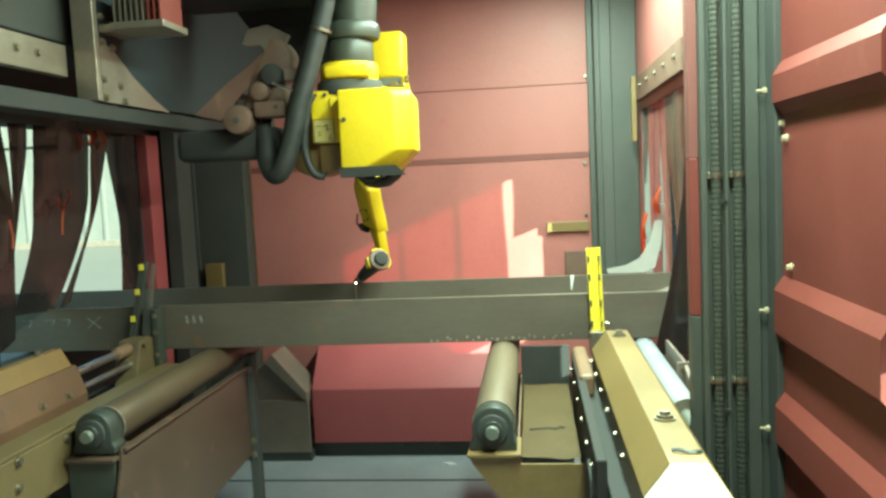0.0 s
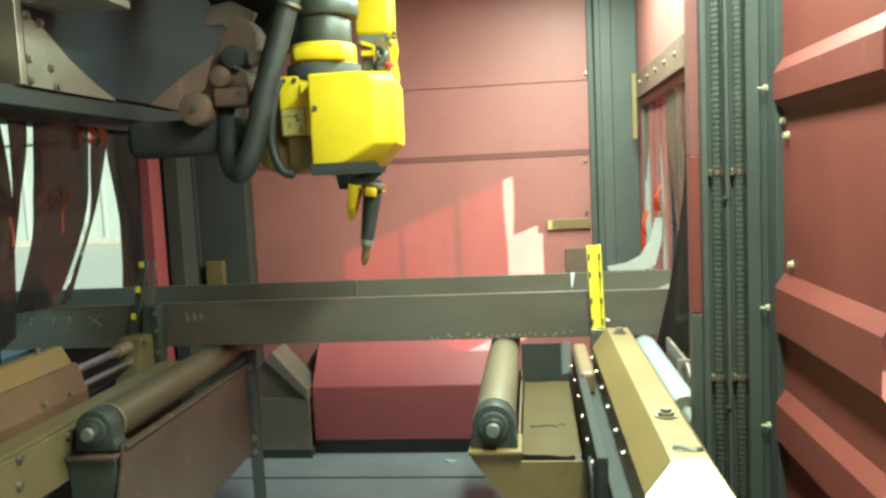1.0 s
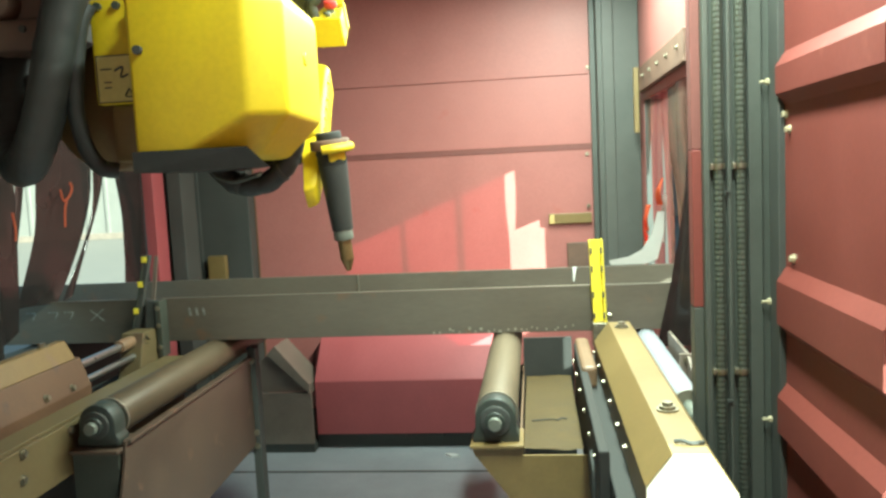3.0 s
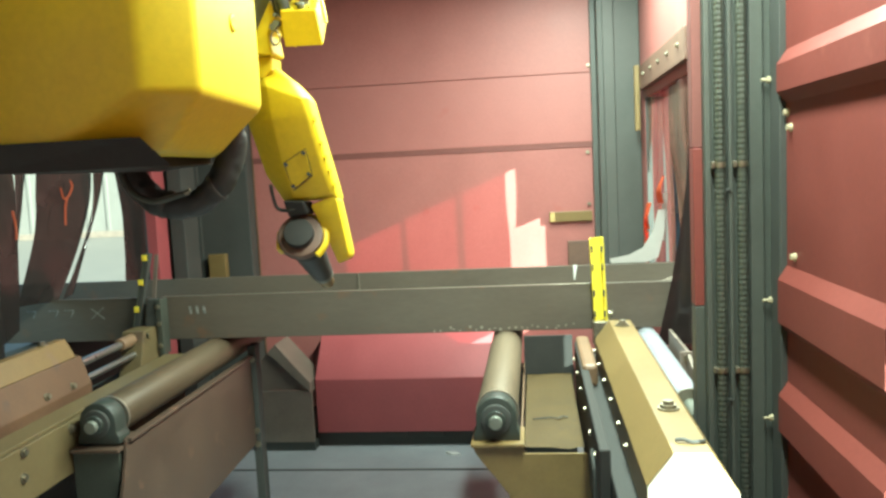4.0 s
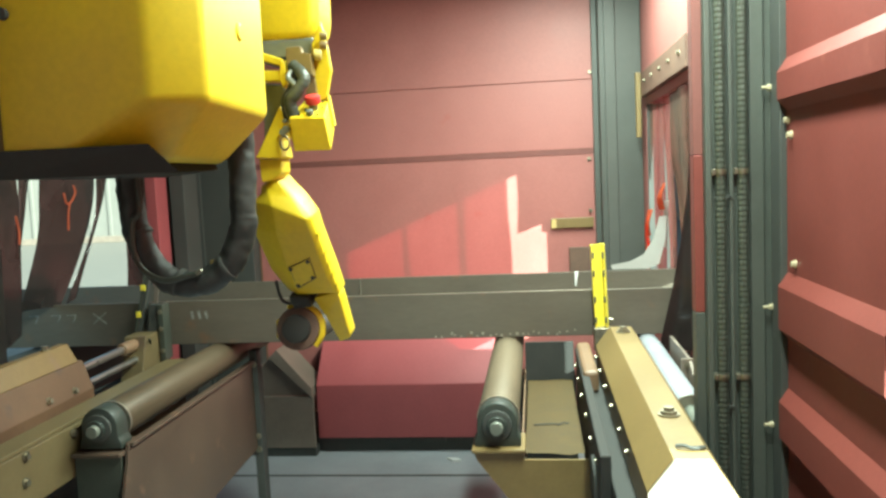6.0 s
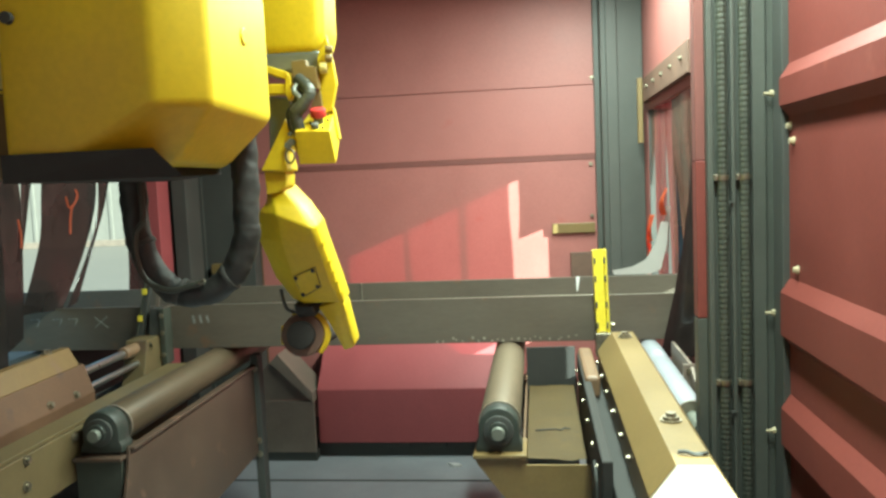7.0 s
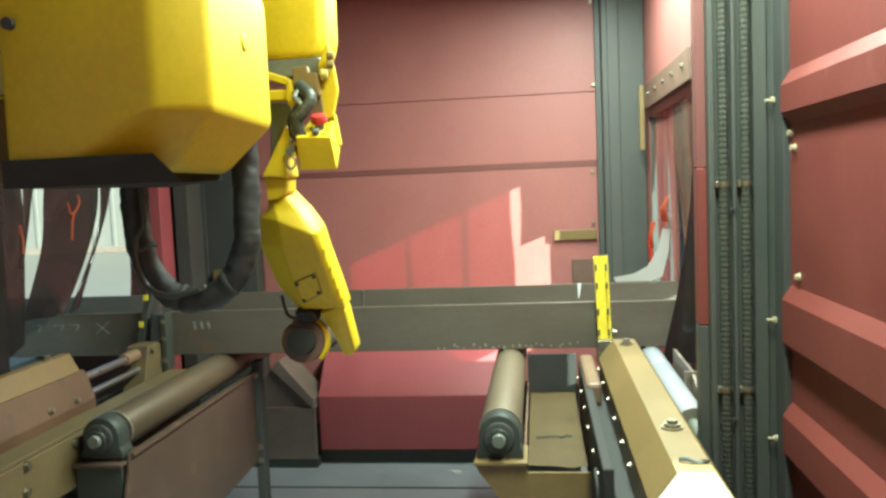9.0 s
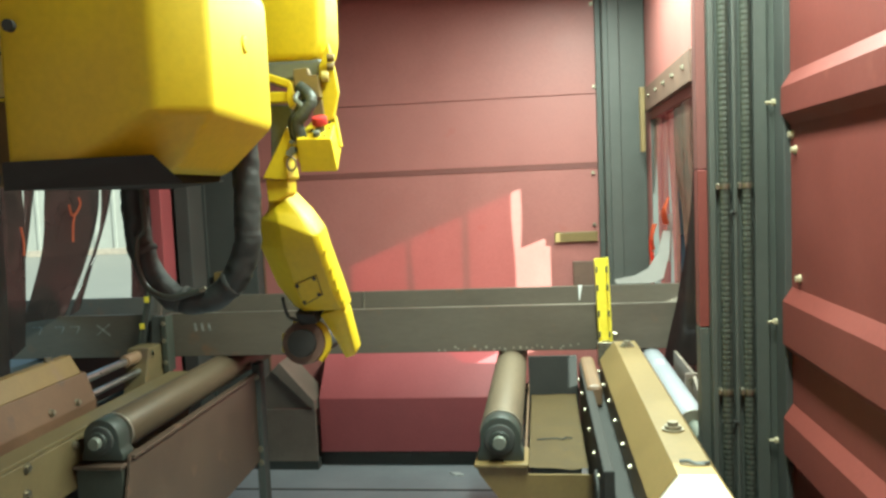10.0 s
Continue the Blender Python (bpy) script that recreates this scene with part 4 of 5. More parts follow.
part("ring_flange", rod((-0.682, 3.06, 1.885), (-0.682, 3.06, 1.958), 0.112, seg=48, bevel=0.012), YELLOW, robot, "yellow ring flange", smooth=True)
part("flange_ear", box(-0.75, -0.58, 2.93, 3.0, 1.895, 1.94, 0.012), YELLOW, robot, smooth=True)
part("gap_ring", rod((-0.682, 3.06, 1.835), (-0.682, 3.06, 1.89), 0.125, seg=48, bevel=0.006), BLACK, robot, smooth=True)
part("neck", rod((-0.672, 3.06, 1.955), (-0.672, 3.06, 2.045), 0.088, seg=48, bevel=0.006), DARK_CAST, robot, smooth=True)
part("collar", rod((-0.66, 3.06, 2.045), (-0.66, 3.06, 2.11), 0.105, seg=48, bevel=0.014), DARK_CAST, robot, smooth=True)
part("upper_body", rod((-0.65, 3.06, 2.105), (-0.65, 3.06, 2.44), 0.082, 0.115, seg=48), DARK_CAST, robot, smooth=True)
# out of view; joins the arm and is sized to shade the carriage
part("bridge", box(-1.36, -0.56, 2.82, 3.22, 2.22, 2.45, 0.01), BLUE_PLATE, robot, "unseen dark bridge beam carrying the arm and shading the carriage")
part("vertical_hose", tube([(-0.70, 2.93, 2.45), (-0.72, 2.92, 2.2), (-0.785, 2.91, 1.97), (-0.84, 2.90, 1.80), (-0.88, 2.90, 1.66), (-0.915, 2.90, 1.575), (-0.955, 2.92, 1.545), (-0.995, 2.96, 1.585), (-1.01, 3.0, 1.66), (-1.03, 3.05, 1.76)], 0.037, 10, 16, 0.001, 3), RUBBER, robot, "thick black cable hose", smooth=True)
part("second_hose", tube([(-0.73, 2.97, 2.45), (-0.76, 2.97, 2.2), (-0.82, 2.96, 1.97), (-0.875, 2.95, 1.80), (-0.91, 2.95, 1.66), (-0.945, 2.96, 1.60), (-0.985, 3.0, 1.62), (-1.0, 3.03, 1.70)], 0.026, 10, 14), RUBBER, robot, "thinner black hose", smooth=True)
part("hose_tie", rod((-0.7445, 2.91, 2.072), (-0.7475, 2.91, 2.062), 0.040, seg=20), ZINC, robot, smooth=True)
part("guard_loop", tube([(-0.800, 2.93, 1.835), (-0.813, 2.92, 1.80), (-0.826, 2.92, 1.742), (-0.836, 2.92, 1.66), (-0.832, 2.92, 1.61), (-0.820, 2.92, 1.567), (-0.799, 2.925, 1.537), (-0.774, 2.94, 1.53)], 0.0155, 8, 12), RUBBER, robot, "black cable sleeve", smooth=True)
hose_loop = part("hose_loop", wrapped_hose([(-0.72, 1.64), (-0.722, 1.586), (-0.724, 1.546), (-0.721, 1.474), (-0.703, 1.414), (-0.669, 1.372), (-0.628, 1.357), (-0.581, 1.366), (-0.541, 1.401), (-0.518, 1.454), (-0.514, 1.5), (-0.512, 1.56), (-0.511, 1.64)], 3.23, 0.0235), RUBBER, robot, "wrapped black hose loop with creased sleeve", at=(-0.6, 3.23, 1.55), smooth=True)
part("thin_cable", tube([(-0.695, 3.203, 1.62), (-0.695, 3.203, 1.547), (-0.695, 3.203, 1.496), (-0.71, 3.203, 1.474), (-0.712, 3.203, 1.429), (-0.696, 3.203, 1.388), (-0.656, 3.203, 1.369), (-0.608, 3.203, 1.378), (-0.592, 3.205, 1.382)], 0.0055, 8, 8), DARK_CAST, hose_loop, smooth=True)
part("tie_clip", rod((-0.596, 3.197, 1.38), (-0.586, 3.197, 1.386), 0.004, seg=8), ZINC, hose_loop)
for f, (x, z) in ((30, (-0.7135, 1.45)), (62, (-0.646, 1.362)), (-62, (-0.552, 1.388))):
    w = Vector((math.sin(radians(f)), 0, -math.cos(radians(f)))) * 0.005
    c = Vector((x, 3.23, z))
    part("tape_band", rod(c - w, c + w, 0.0262, seg=20, bevel=0.002), BLACK, hose_loop, "black tape band", smooth=True)

# carriage that slides on the side rail
part("shoe", box(-1.4715, -1.388, 2.5, 3.3, 2.0, 2.3, 0.003), SILVER, robot)
part("edge_bar", box(-1.425, -1.352, 2.415, 2.445, 1.80, 2.40, 0.003), SILVER, robot, "machined edge bar with bolts")
for y, z in ((2.46, 2.07), (2.46, 1.99), (2.46, 1.872), (2.46, 1.815), (2.52, 2.06), (2.52, 1.98), (2.56, 1.86), (2.58, 1.81)):
    part("bolt", hex_bolt((-1.352, y, z), (1, 0, 0), 0.009, 0.01), ZINC, robot)
part("side_bar", box(-1.47, -1.44, 1.60, 2.40, 1.875, 1.975, 0.004), SILVER, robot, "machined side bar")
for y in (2.25, 2.15, 1.95):
    part("bolt", hex_bolt((-1.44, y, 1.93), (1, 0, 0), 0.010, 0.01), ZINC, robot)
part("lower_beam", box(-1.47, -1.37, 1.60, 3.75, 1.745, 1.80, 0.004), MATTE, robot)
part("carriage_plate", prism([(2.44, 2.40), (2.44, 1.80), (3.160, 1.809), (3.527, 1.974), (3.843, 2.097), (4.436, 2.359), (3.9, 2.40)], -1.39, -1.36, "x", 0.003), BLUE_PLATE, robot, "dark carriage plate with a slanted end")
part("bridge_cover", prism([(-1.30, 2.40), (-1.02, 1.99), (-0.86, 1.97), (-0.74, 2.05), (-0.72, 2.40)], 3.24, 3.26, "y", 0.003), BLUE_PLATE, robot, "dark cover plate under the bridge")
part("rear_sheet", prism([(2.50, 1.83), (3.518, 1.811), (3.820, 1.967), (4.242, 2.161), (3.95, 2.38), (2.50, 2.38)], -1.402, -1.392, "x"), BROWN, robot, "brown worn sheet behind the carriage plate")
part("corner_skin", prism([(2.45, 1.80), (2.92, 1.80), (2.80, 1.84), (2.66, 1.90), (2.54, 1.97), (2.45, 2.0)], -1.359, -1.355, "x"), SILVER, robot, "bare machined corner")
part("link_boss", rod((-1.098, 2.93, 1.76), (-1.098, 3.12, 1.76), 0.056, seg=36, bevel=0.012), RUST_CAST, robot, "brown cast link", smooth=True)
part("boss_hole", rod((-1.098, 2.924, 1.76), (-1.098, 2.932, 1.76), 0.011, seg=16), BLACK, robot)
part("link_casting", prism([(-1.10, 1.80), (-1.06, 1.92), (-1.034, 1.97), (-0.969, 2.071), (-0.921, 2.055), (-0.89, 2.011), (-0.895, 1.93), (-0.936, 1.89), (-0.925, 1.825), (-1.02, 1.79)], 3.0, 3.12, "y", 0.016), RUST_CAST, robot, "brown cast arm", smooth=True)
part("link_knuckle", rod((-1.015, 2.96, 1.865), (-1.015, 3.06, 1.865), 0.038, seg=28, bevel=0.012), RUST_CAST, robot, smooth=True)
part("link_knuckle", rod((-0.965, 2.955, 1.925), (-0.965, 3.06, 1.925), 0.042, seg=28, bevel=0.014), MATTE, robot, smooth=True)
part("link_block", box(-1.035, -0.915, 2.95, 3.05, 1.765, 1.825, 0.008), RUST_CAST, robot, "red-brown block with a hole", smooth=True)
part("block_hole", rod((-0.945, 2.944, 1.805), (-0.945, 2.952, 1.805), 0.007, seg=12), BLACK, robot)
part("link_base", box(-1.38, -0.96, 3.0, 3.14, 1.61, 1.735, 0.03, seg=3), MATTE, robot, "sooty link base", smooth=True)
part("slant_bar", prism([(-1.129, 2.073), (-1.102, 2.13), (-1.019, 2.145), (-0.93, 2.098), (-0.953, 2.057), (-1.010, 2.01), (-1.052, 2.065), (-1.103, 2.063)], 3.12, 3.15, "y", 0.004), GREY_SHEET, robot, "pale bent bracket")
part("stub", box(-0.92, -0.855, 2.98, 3.04, 1.90, 1.945, 0.005), GREY_SHEET, robot)
part("lever", tube([(-0.945, 2.92, 1.888), (-0.901, 2.91, 1.868), (-0.85, 2.91, 1.849)], 0.005, 4, 6), CHROME, robot)
fin = part("resistor_box", box(-1.31, -1.13, 2.44, 2.62, 2.022, 2.045, 0.003), SILVER, robot, "finned resistor tray")
for i in range(9):
    part("fin", box(-1.30 + i * 0.019, -1.295 + i * 0.019, 2.45, 2.61, 2.045, 2.14), SILVER if i < 6 else RED_DOOR, fin)
part("tray_arm", box(-1.36, -1.30, 2.46, 2.6, 2.02, 2.045, 0.003), SILVER, robot)

# elbow unit with motor and button box, and the forearm under it, keyed on the robot
ELBOW = (-0.47, 3.43, 1.70)
elbow = part("elbow_unit", prism([(-0.542, 1.593), (-0.505, 1.659), (-0.486, 1.693), (-0.473, 1.663), (-0.493, 1.628), (-0.488, 1.592), (-0.495, 1.589)], 3.395, 3.47, "y", 0.003), YELLOW, robot, "yellow elbow link with motor and button box", at=ELBOW)
part("lower_link", prism([(-0.541, 1.592), (-0.495, 1.5885), (-0.496, 1.562), (-0.515, 1.548), (-0.538, 1.545)], 3.41, 3.47, "y", 0.003), YELLOW, elbow)
for x, z, r in ((-0.481, 1.640, 0.007), (-0.474, 1.646, 0.007), (-0.476, 1.662, 0.004)):
    part("link_bolt", rod((x, 3.385, z), (x, 3.397, z), r, seg=10, bevel=0.001), GREY_CAST, elbow)
part("lifting_ring", tube([(-0.478 + 0.009 * math.cos(a), 3.388, 1.619 + 0.013 * math.sin(a)) for a in (2 * math.pi * k / 10 for k in range(11))], 0.0022, 3, 6), ZINC, elbow)
bx0 = bmesh.new()
corner = [bx0.verts.new(v) for v in ((-0.462, 3.375, 1.666), (-0.393, 3.375, 1.663), (-0.388, 3.395, 1.601), (-0.462, 3.395, 1.602), (-0.449, 3.445, 1.706), (-0.399, 3.445, 1.708), (-0.391, 3.445, 1.648), (-0.447, 3.445, 1.646))]
for q in ((0, 1, 2, 3), (5, 4, 7, 6), (4, 5, 1, 0), (3, 2, 6, 7), (1, 5, 6, 2), (4, 0, 3, 7)):
    bx0.faces.new([corner[k] for k in q])
bmesh.ops.recalc_face_normals(bx0, faces=bx0.faces)
bmesh.ops.bevel(bx0, geom=list(bx0.edges), offset=0.0015, segments=2, affect="EDGES", profile=0.5)
part("button_box", bx0, YELLOW, elbow, "yellow button box with sloped top")
part("box_edge", prism([(-0.4005, 1.712), (-0.397, 1.712), (-0.388, 1.652), (-0.3915, 1.650)], 3.43, 3.448, "y"), YELLOW, elbow)
part("stop_button", rod((-0.4205, 3.402, 1.693), (-0.420, 3.396, 1.709), 0.0155, seg=28, bevel=0.003), RED_KNOB, elbow, "red stop button", smooth=True)
part("button_neck", rod((-0.421, 3.408, 1.678), (-0.4205, 3.402, 1.694), 0.009, seg=16), GREY_CAST, elbow, smooth=True)
part("knob", rod((-0.423, 3.386, 1.670), (-0.423, 3.380, 1.680), 0.0075, seg=16, bevel=0.002), GREY_CAST, elbow, "small steel knob", smooth=True)
for x, y, z in ((-0.445, 3.385, 1.6735), (-0.408, 3.385, 1.6715), (-0.436, 3.40, 1.683), (-0.404, 3.41, 1.687), (-0.408, 3.43, 1.699)):
    part("screw", rod((x, y, z - 0.003), (x, y - 0.002, z + 0.001), 0.0022, seg=8), BLACK, elbow)
part("box_stay", prism([(-0.480, 1.655), (-0.458, 1.665), (-0.452, 1.606), (-0.470, 1.622)], 3.41, 3.44, "y", 0.002), YELLOW, elbow)
part("side_plate", prism([(-0.418, 1.70), (-0.401, 1.705), (-0.388, 1.759), (-0.393, 1.799), (-0.404, 1.857), (-0.424, 1.812), (-0.425, 1.749)], 3.43, 3.445, "y", 0.002), YELLOW, elbow, "yellow bracket plate")
for x, z, r, m in ((-0.397, 1.824, 0.008, BEIGE), (-0.398, 1.807, 0.008, BEIGE), (-0.410, 1.789, 0.011, LABEL)):
    part("gland", rod((x - 0.006, 3.415, z), (x + 0.008, 3.418, z), r, seg=14, bevel=0.002), m, elbow, smooth=True)
part("top_bracket", prism([(-0.47, 1.805), (-0.441, 1.806), (-0.438, 1.793), (-0.421, 1.791), (-0.417, 1.747), (-0.437, 1.748), (-0.44, 1.765), (-0.47, 1.77)], 3.405, 3.425, "y", 0.002), BEIGE, elbow, "dull yellow cable bracket")
part("cable_plate", prism([(-0.437, 1.747), (-0.419, 1.746), (-0.415, 1.70), (-0.438, 1.705)], 3.418, 3.428, "y", 0.001), BEIGE, elbow)
part("stay", prism([(-0.53, 1.803), (-0.477, 1.784), (-0.478, 1.767), (-0.53, 1.787)], 3.41, 3.44, "y", 0.003), YELLOW, elbow)
part("stay", prism([(-0.53, 1.764), (-0.485, 1.763), (-0.486, 1.742), (-0.53, 1.743)], 3.41, 3.44, "y", 0.003), YELLOW, elbow)
part("stay_end", prism([(-0.482, 1.785), (-0.473, 1.775), (-0.470, 1.735), (-0.480, 1.728), (-0.487, 1.745)], 3.405, 3.435, "y", 0.002), YELLOW, elbow)
part("stem", prism([(-0.535, 1.744), (-0.488, 1.740), (-0.488, 1.70), (-0.51, 1.655), (-0.54, 1.60)], 3.445, 3.49, "y", 0.004), GREY_CAST, elbow, "grey elbow stem")
mo = prism([(-0.56, 1.828), (-0.428, 1.823), (-0.413, 1.858), (-0.41, 2.03), (-0.56, 2.03)], 3.445, 3.57, "y")
bmesh.ops.bevel(mo, geom=list(mo.edges), offset=0.02, segments=4, affect="EDGES", profile=0.5)
part("motor", mo, YELLOW, elbow, "yellow motor cover", smooth=True)
part("motor_base", box(-0.55, -0.425, 3.45, 3.56, 1.79, 1.83, 0.006), GREY_CAST, elbow)
part("cable", tube([(-0.457, 3.405, 1.768), (-0.437, 3.39, 1.751), (-0.432, 3.385, 1.735), (-0.448, 3.382, 1.713), (-0.461, 3.385, 1.699), (-0.458, 3.395, 1.668)], 0.0125, 8, 12, 0.0008, 3), DARK_CAST, elbow, "bundled grey cables", smooth=True)
part("cable", tube([(-0.462, 3.408, 1.765), (-0.452, 3.395, 1.742), (-0.462, 3.39, 1.718), (-0.474, 3.392, 1.70), (-0.472, 3.40, 1.665)], 0.008, 8, 10, 0.0006, 3), RUBBER, elbow, smooth=True)
part("cable", tube([(-0.449, 3.40, 1.768), (-0.462, 3.386, 1.745), (-0.449, 3.38, 1.725), (-0.468, 3.384, 1.69), (-0.466, 3.40, 1.66)], 0.0055, 8, 8), GREY_CAST, elbow, smooth=True)

EL = (-0.49, 3.43, 1.53)
forearm = part("forearm", loft([
    ([(-0.547, 1.548), (-0.524, 1.553), (-0.508, 1.568), (-0.504, 1.569)], 3.430),
    ([(-0.542, 1.534), (-0.514, 1.538), (-0.463, 1.528), (-0.456, 1.527)], 3.406),
    ([(-0.552, 1.521), (-0.503, 1.519), (-0.436, 1.490), (-0.427, 1.492)], 3.390),
    ([(-0.566, 1.461), (-0.504, 1.459), (-0.433, 1.456), (-0.424, 1.456)], 3.405),
    ([(-0.556, 1.358), (-0.504, 1.357), (-0.426, 1.354), (-0.414, 1.354)], 3.458),
    ([(-0.530, 1.299), (-0.499, 1.300), (-0.418, 1.305), (-0.409, 1.296)], 3.486)], 0.085, 0.004), YELLOW, robot, "yellow forearm casting", at=EL, smooth=True)
def on_face(z, out=0.0):
    """Depth of the forearm's slanted front at a height."""
    return 3.405 + (1.459 - z) * 0.51 - out


def slant(outline, out, thick, bevel=0.0):
    """A plate that lies on the forearm's slanted front."""
    bm = bmesh.new()
    lo = [bm.verts.new((x, on_face(z, out), z)) for x, z in outline]
    hi = [bm.verts.new((x, on_face(z, out) + thick, z)) for x, z in outline]
    fs = [bm.faces.new(lo), bm.faces.new(hi[::-1])]
    for i in range(len(lo)):
        j = (i + 1) % len(lo)
        fs.append(bm.faces.new((lo[i], hi[i], hi[j], lo[j])))
    bmesh.ops.recalc_face_normals(bm, faces=fs)
    if bevel:
        bmesh.ops.bevel(bm, geom=list(bm.edges), offset=bevel, segments=2, affect="EDGES", profile=0.5)
    return bm


part("yoke", slant([(-0.470, 1.287), (-0.418, 1.304), (-0.410, 1.293), (-0.408, 1.180), (-0.412, 1.168), (-0.437, 1.158), (-0.453, 1.232)], -0.006, 0.055, 0.005), YELLOW, forearm, "yellow wrist yoke", smooth=True)
part("cover_plate", slant([(-0.499, 1.373), (-0.450, 1.396), (-0.449, 1.346), (-0.494, 1.320)], 0.003, 0.004, 0.001), YELLOW, forearm, "small screwed cover plate")
part("cover_gap", slant([(-0.501, 1.374), (-0.449, 1.3985), (-0.447, 1.345), (-0.494, 1.3175)], 0.0012, 0.002), BLACK, forearm)
for x, z in ((-0.496, 1.370), (-0.455, 1.389), (-0.454, 1.348), (-0.491, 1.327)):
    part("screw", rod((x, on_face(z, 0.006), z), (x, on_face(z), z), 0.0042, seg=10), BLACK, forearm)
for x, z in ((-0.424, 1.451), (-0.420, 1.406), (-0.418, 1.379), (-0.415, 1.352), (-0.412, 1.323)):
    part("edge_bolt", rod((x - 0.004, on_face(z) + 0.014, z), (x + 0.003, on_face(z) + 0.012, z), 0.005, seg=8), YELLOW, forearm)
part("wrist_cable", tube([(-0.542, 3.479, 1.335), (-0.540, 3.484, 1.305), (-0.533, 3.489, 1.284), (-0.505, 3.487, 1.280), (-0.478, 3.487, 1.290)], 0.0038, 6, 8), RUBBER, forearm, smooth=True)
part("wrist_block", slant([(-0.518, 1.300), (-0.476, 1.296), (-0.472, 1.270), (-0.514, 1.264)], 0.012, 0.07, 0.004), MATTE, forearm, "sooty wrist block")

# wrist and torch, keyed on the robot: it points down along its own z
W = (-0.466, 3.43, 1.235)
wrist = part("wrist", rod((W[0], W[1], W[2] + 0.03), (W[0], W[1], W[2] - 0.03), 0.036, seg=28, bevel=0.006), MATTE, robot, "dark wrist flange with plasma torch", at=W, smooth=True)
ringm = rod((W[0], W[1], W[2] + 0.034), (W[0], W[1], W[2] + 0.010), 0.048, seg=32, bevel=0.004)
part("wrist_ring", ringm, RUST_CAST, wrist, "worn brown wrist ring", smooth=True)
part("hub", rod((W[0], W[1], W[2] + 0.052), (W[0], W[1], W[2] + 0.03), 0.031, seg=24, bevel=0.004), MATTE, wrist, smooth=True)
part("torch_body", rod((W[0], W[1], W[2] - 0.028), (W[0], W[1], W[2] - 0.19), 0.036, 0.026, seg=24), RUBBER, wrist, "black torch body", smooth=True)
part("torch_ring", rod((W[0], W[1], W[2] - 0.19), (W[0], W[1], W[2] - 0.215), 0.024, seg=24, bevel=0.002), GREY_CAST, wrist, smooth=True)
part("nozzle_sleeve", rod((W[0], W[1], W[2] - 0.215), (W[0], W[1], W[2] - 0.265), 0.017, seg=24), BRASS, wrist, "brass torch nozzle", smooth=True)
part("nozzle_tip", rod((W[0], W[1], W[2] - 0.265), (W[0], W[1], W[2] - 0.295), 0.017, 0.006, seg=24), BRASS, wrist, smooth=True)
part("clamp_ear", box(W[0] - 0.055, W[0] + 0.036, W[1] - 0.022, W[1] + 0.022, W[2] - 0.02, W[2] + 0.015, 0.006), YELLOW, wrist, smooth=True)
part("fork", tube([(W[0] + 0.048 * math.cos(a), W[1] + 0.048 * math.sin(a), W[2] + 0.012) for a in (radians(d) for d in (-50, -15, 20, 55, 90, 120))], 0.011, 4, 10), YELLOW, wrist, "yellow wrist fork", smooth=True)
part("clamp_screw", rod((W[0] - 0.03, W[1] - 0.026, W[2]), (W[0] - 0.03, W[1] - 0.02, W[2]), 0.005, seg=8), BLACK, wrist)

# spark at the cut
spark = solid("cutting_spark", rod((-0.837, 3.640, 1.028), (-0.833, 3.640, 1.034), 0.0028, seg=10), SPARK, (-0.835, 3.64, 1.031), "tiny bright cutting spark on the beam flange", "spark")

# lamp over the back wall and rail for the carriage
lampbox = thing("ceiling_lamp", (0.24, 3.05, 2.92), "long ceiling lamp hanging over the conveyor", "ceiling lamp")
part("case", box(0.15, 0.33, 0.66, 3.94, 2.72, 2.78, 0.006), GREY_CAST, lampbox)
for y in (1.0, 3.3):
    part("hanger", rod((0.24, y, 2.775), (0.24, y, 2.922), 0.008, seg=8), GREY_CAST, lampbox)
gantry = thing("gantry_rail", (-1.7, 2.5, 0), "dark steel gantry rail along the side wall", "gantry rail")
part("rail", box(-1.75, -1.472, 0.2, 4.3, 1.99, 2.4, 0.006), BLACK, gantry)
part("leg", box(-1.98, -1.9, 4.12, 4.3, 0, 2.4, 0.004), BLACK, gantry)
part("leg", box(-1.75, -1.6, 0.2, 0.35, 0, 1.992, 0.004), COLUMN, gantry)
part("top_tie", box(-1.98, -1.5, 4.12, 4.3, 2.4, 2.5, 0.004), COLUMN, gantry)


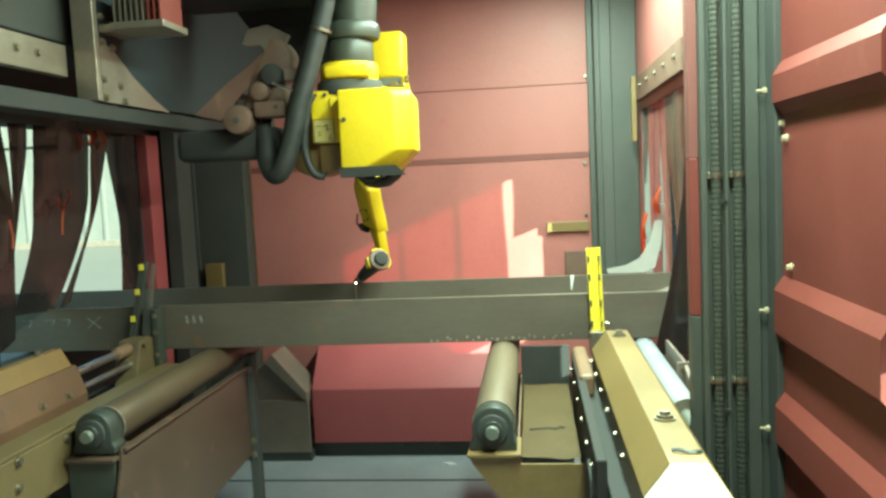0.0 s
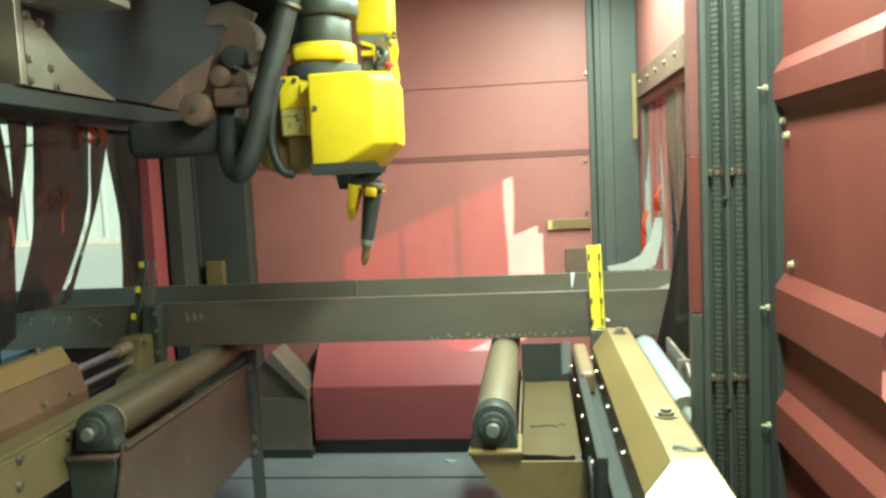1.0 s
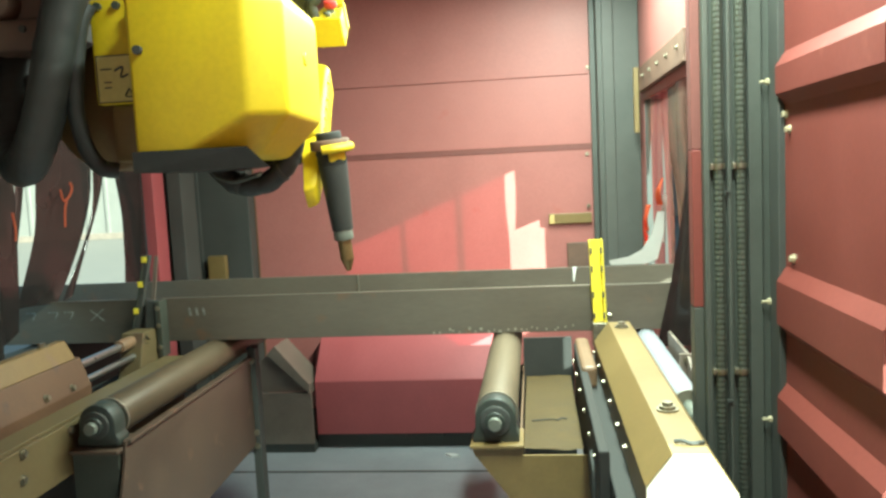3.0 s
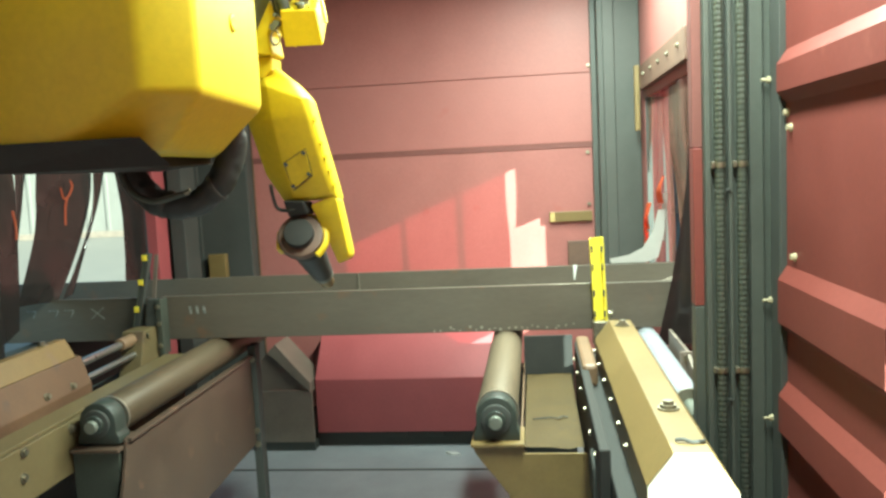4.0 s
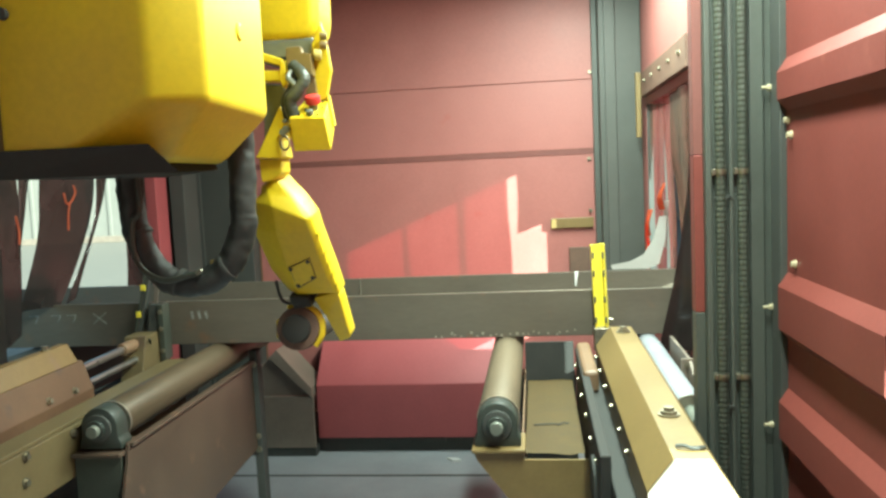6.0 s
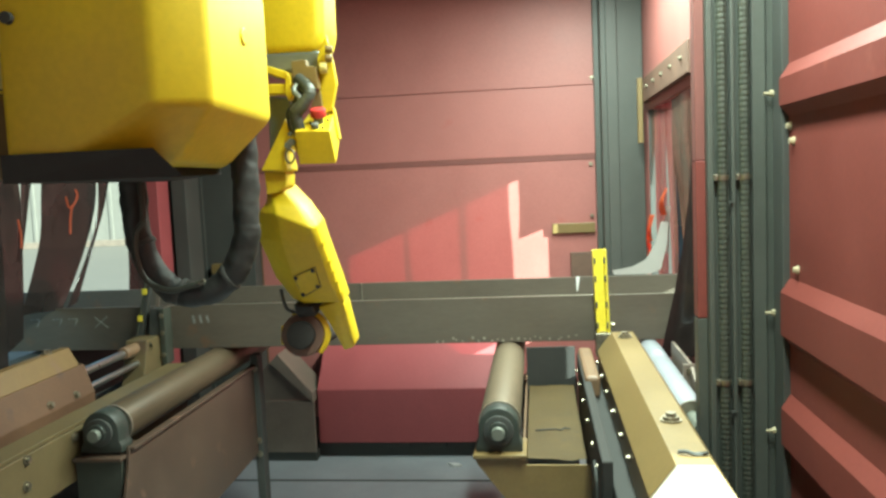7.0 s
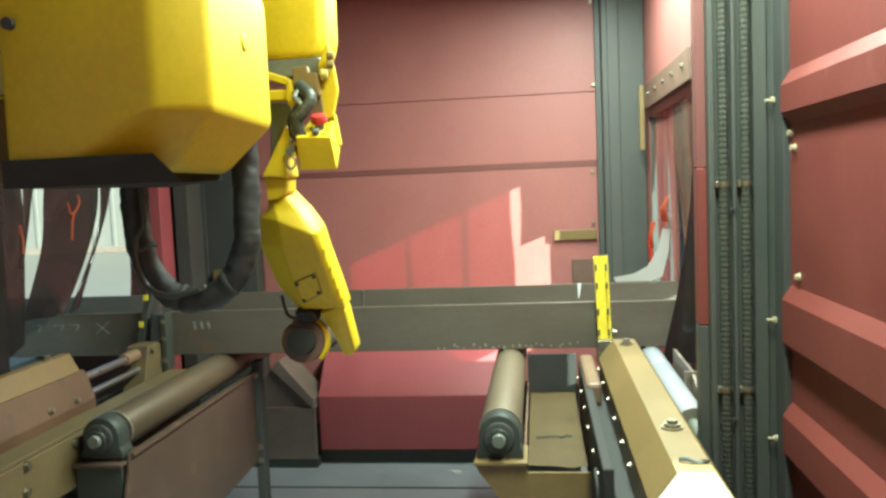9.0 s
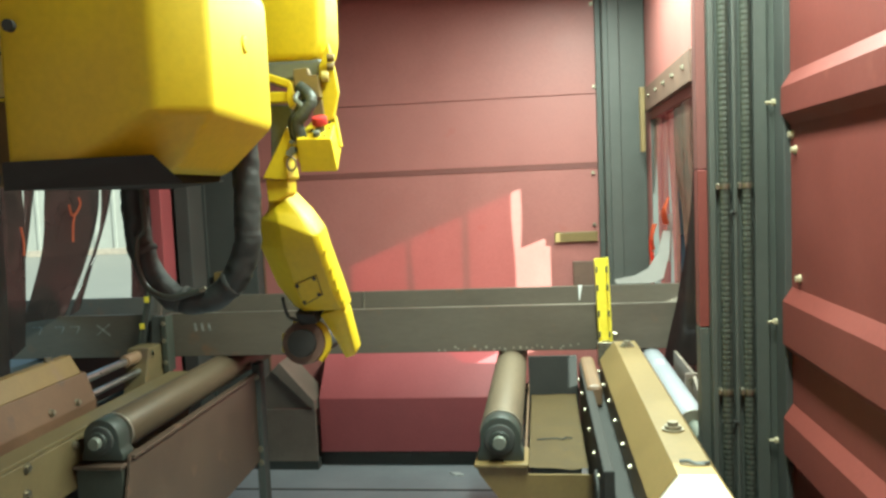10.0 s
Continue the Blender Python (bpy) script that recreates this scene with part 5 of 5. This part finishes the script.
def motions():
    bx, by, bz = -1.2, 2.9, 1.8
    slide = [(0.0, 0.0), (0.3, 0.005), (0.5, 0.05), (0.75, 0.21), (1.0, 0.39), (1.5, 0.76), (2.0, 1.04), (2.5, 1.28), (2.7, 1.37), (3.25, 1.65), (3.8, 1.85), (4.0, 1.89), (4.5, 1.93), (5.0, 1.885), (5.5, 1.88), (10.0, 1.88)]
    walk(robot, [(t, pose(bx, by - d, bz)) for t, d in slide])
    # elbow unit: shifts on the robot; forearm: shift, swing, lean and turn
    lift = [(0.0, -0.12, 0.04, 0.125), (0.3, -0.12, 0.04, 0.125), (0.6, -0.115, 0.03, 0.16), (1.0, -0.10, 0.02, 0.23), (1.4, -0.085, 0, 0.25), (2.1, -0.06, 0, 0.195), (2.7, -0.05, 0, 0.19), (3.25, -0.025, 0, 0.215),
            (3.8, 0, 0, 0.215), (4.0, 0, 0, 0.145), (4.2, 0, 0, 0.07), (4.5, 0, 0, 0.0), (5.0, -0.006, 0, -0.033), (5.7, -0.005, 0, -0.036), (6.9, 0.0, 0, -0.058), (10.0, 0, 0, -0.058)]
    ux, uy, uz = ELBOW[0] - bx, ELBOW[1] - by, ELBOW[2] - bz
    walk(elbow, [(t, pose(ux + a, uy + b, uz + c)) for t, a, b, c in lift])
    ex, ey, ez = EL[0] - bx, EL[1] - by, EL[2] - bz
    fore = [(0.0, -0.225, 0.0, -0.01, 0, 22, -34), (0.3, -0.225, 0.0, 0.01, 0, 22, -34), (0.6, -0.19, 0.04, 0.10, -15, 18, -26), (1.0, -0.17, 0.15, 0.20, -50, 10, -14), (1.5, -0.16, 0.24, 0.235, -74, 8, -8), (2.0, -0.14, 0.26, 0.235, -74, 5, -6),
            (2.7, -0.12, 0.26, 0.235, -74, 4, -5), (3.25, -0.05, 0.12, 0.26, -34, 0, -3), (3.8, 0.0, 0, 0.237, -6, -2, 0), (4.0, 0.0, 0, 0.155, -3, -2, 0), (4.5, -0.012, 0, -0.018, 10, 0, 0), (5.0, -0.018, 0, -0.051, 10, 1, 0), (5.7, -0.017, 0, -0.053, 10, 1, 0), (6.9, -0.010, 0, -0.066, 10, 1, 0), (10.0, -0.009, 0, -0.066, 10, 1, 0)]
    walk(forearm, [(t, pose(ex + a, ey + b, ez + c, swing, lean, turn)) for t, a, b, c, swing, lean, turn in fore])
    # wrist: its place and the place at which its tip points
    aim = [(0.0, (-0.690, 3.46, 1.145), (-0.835, 3.66, 1.035)), (0.3, (-0.690, 3.46, 1.165), (-0.83, 3.66, 1.055)), (0.6, (-0.67, 3.48, 1.29), (-0.75, 3.69, 1.13)), (1.0, (-0.615, 3.44, 1.455), (-0.664, 3.44, 1.169)), (1.5, (-0.555, 3.44, 1.50), (-0.604, 3.44, 1.203)),
           (2.0, (-0.53, 3.43, 1.53), (-0.55, 3.43, 1.23)), (2.5, (-0.512, 3.42, 1.56), (-0.512, 3.42, 1.249)), (2.7, (-0.505, 3.42, 1.56), (-0.50, 3.42, 1.25)), (3.25, (-0.475, 3.42, 1.55), (-0.465, 3.50, 1.26)),
           (3.8, (-0.484, 3.51, 1.470), (-0.506, 3.73, 1.245)), (4.0, (-0.488, 3.515, 1.363), (-0.508, 3.785, 1.225)), (4.5, (-0.521, 3.575, 1.199), (-0.525, 3.875, 1.154)), (5.0, (-0.533, 3.575, 1.177), (-0.538, 3.875, 1.13)), (5.7, (-0.532, 3.575, 1.176), (-0.537, 3.875, 1.129)), (6.9, (-0.524, 3.575, 1.17), (-0.529, 3.875, 1.123)), (10.0, (-0.524, 3.575, 1.17), (-0.529, 3.875, 1.123))]
    rows = []
    for t, p, q in aim:
        m = look(p, q)
        rows.append((t, Matrix.Translation((-bx, -by, -bz)) @ m))
    walk(wrist, rows)
    walk(spark, [(0.0, pose(-0.835, 3.64, 1.031)), (0.3, pose(-0.835, 3.64, 1.031)), (0.4, pose(-0.83, 3.50, 1.0)), (0.5, pose(-0.83, 3.16, 0.952)), (10.0, pose(-0.83, 3.15, 0.952))])
    walk(hose_loop, [(t, pose(-0.6 - bx, 3.23 - by, 1.55 + dz - bz)) for t, dz in ((0.0, 0.14), (1.4, 0.15), (2.4, 0.11), (3.0, 0.13), (3.8, 0.14), (4.0, 0.10), (4.2, 0.04), (4.5, 0.0), (5.0, -0.018), (5.5, -0.024), (7.0, -0.042), (10.0, -0.042))])


motions()
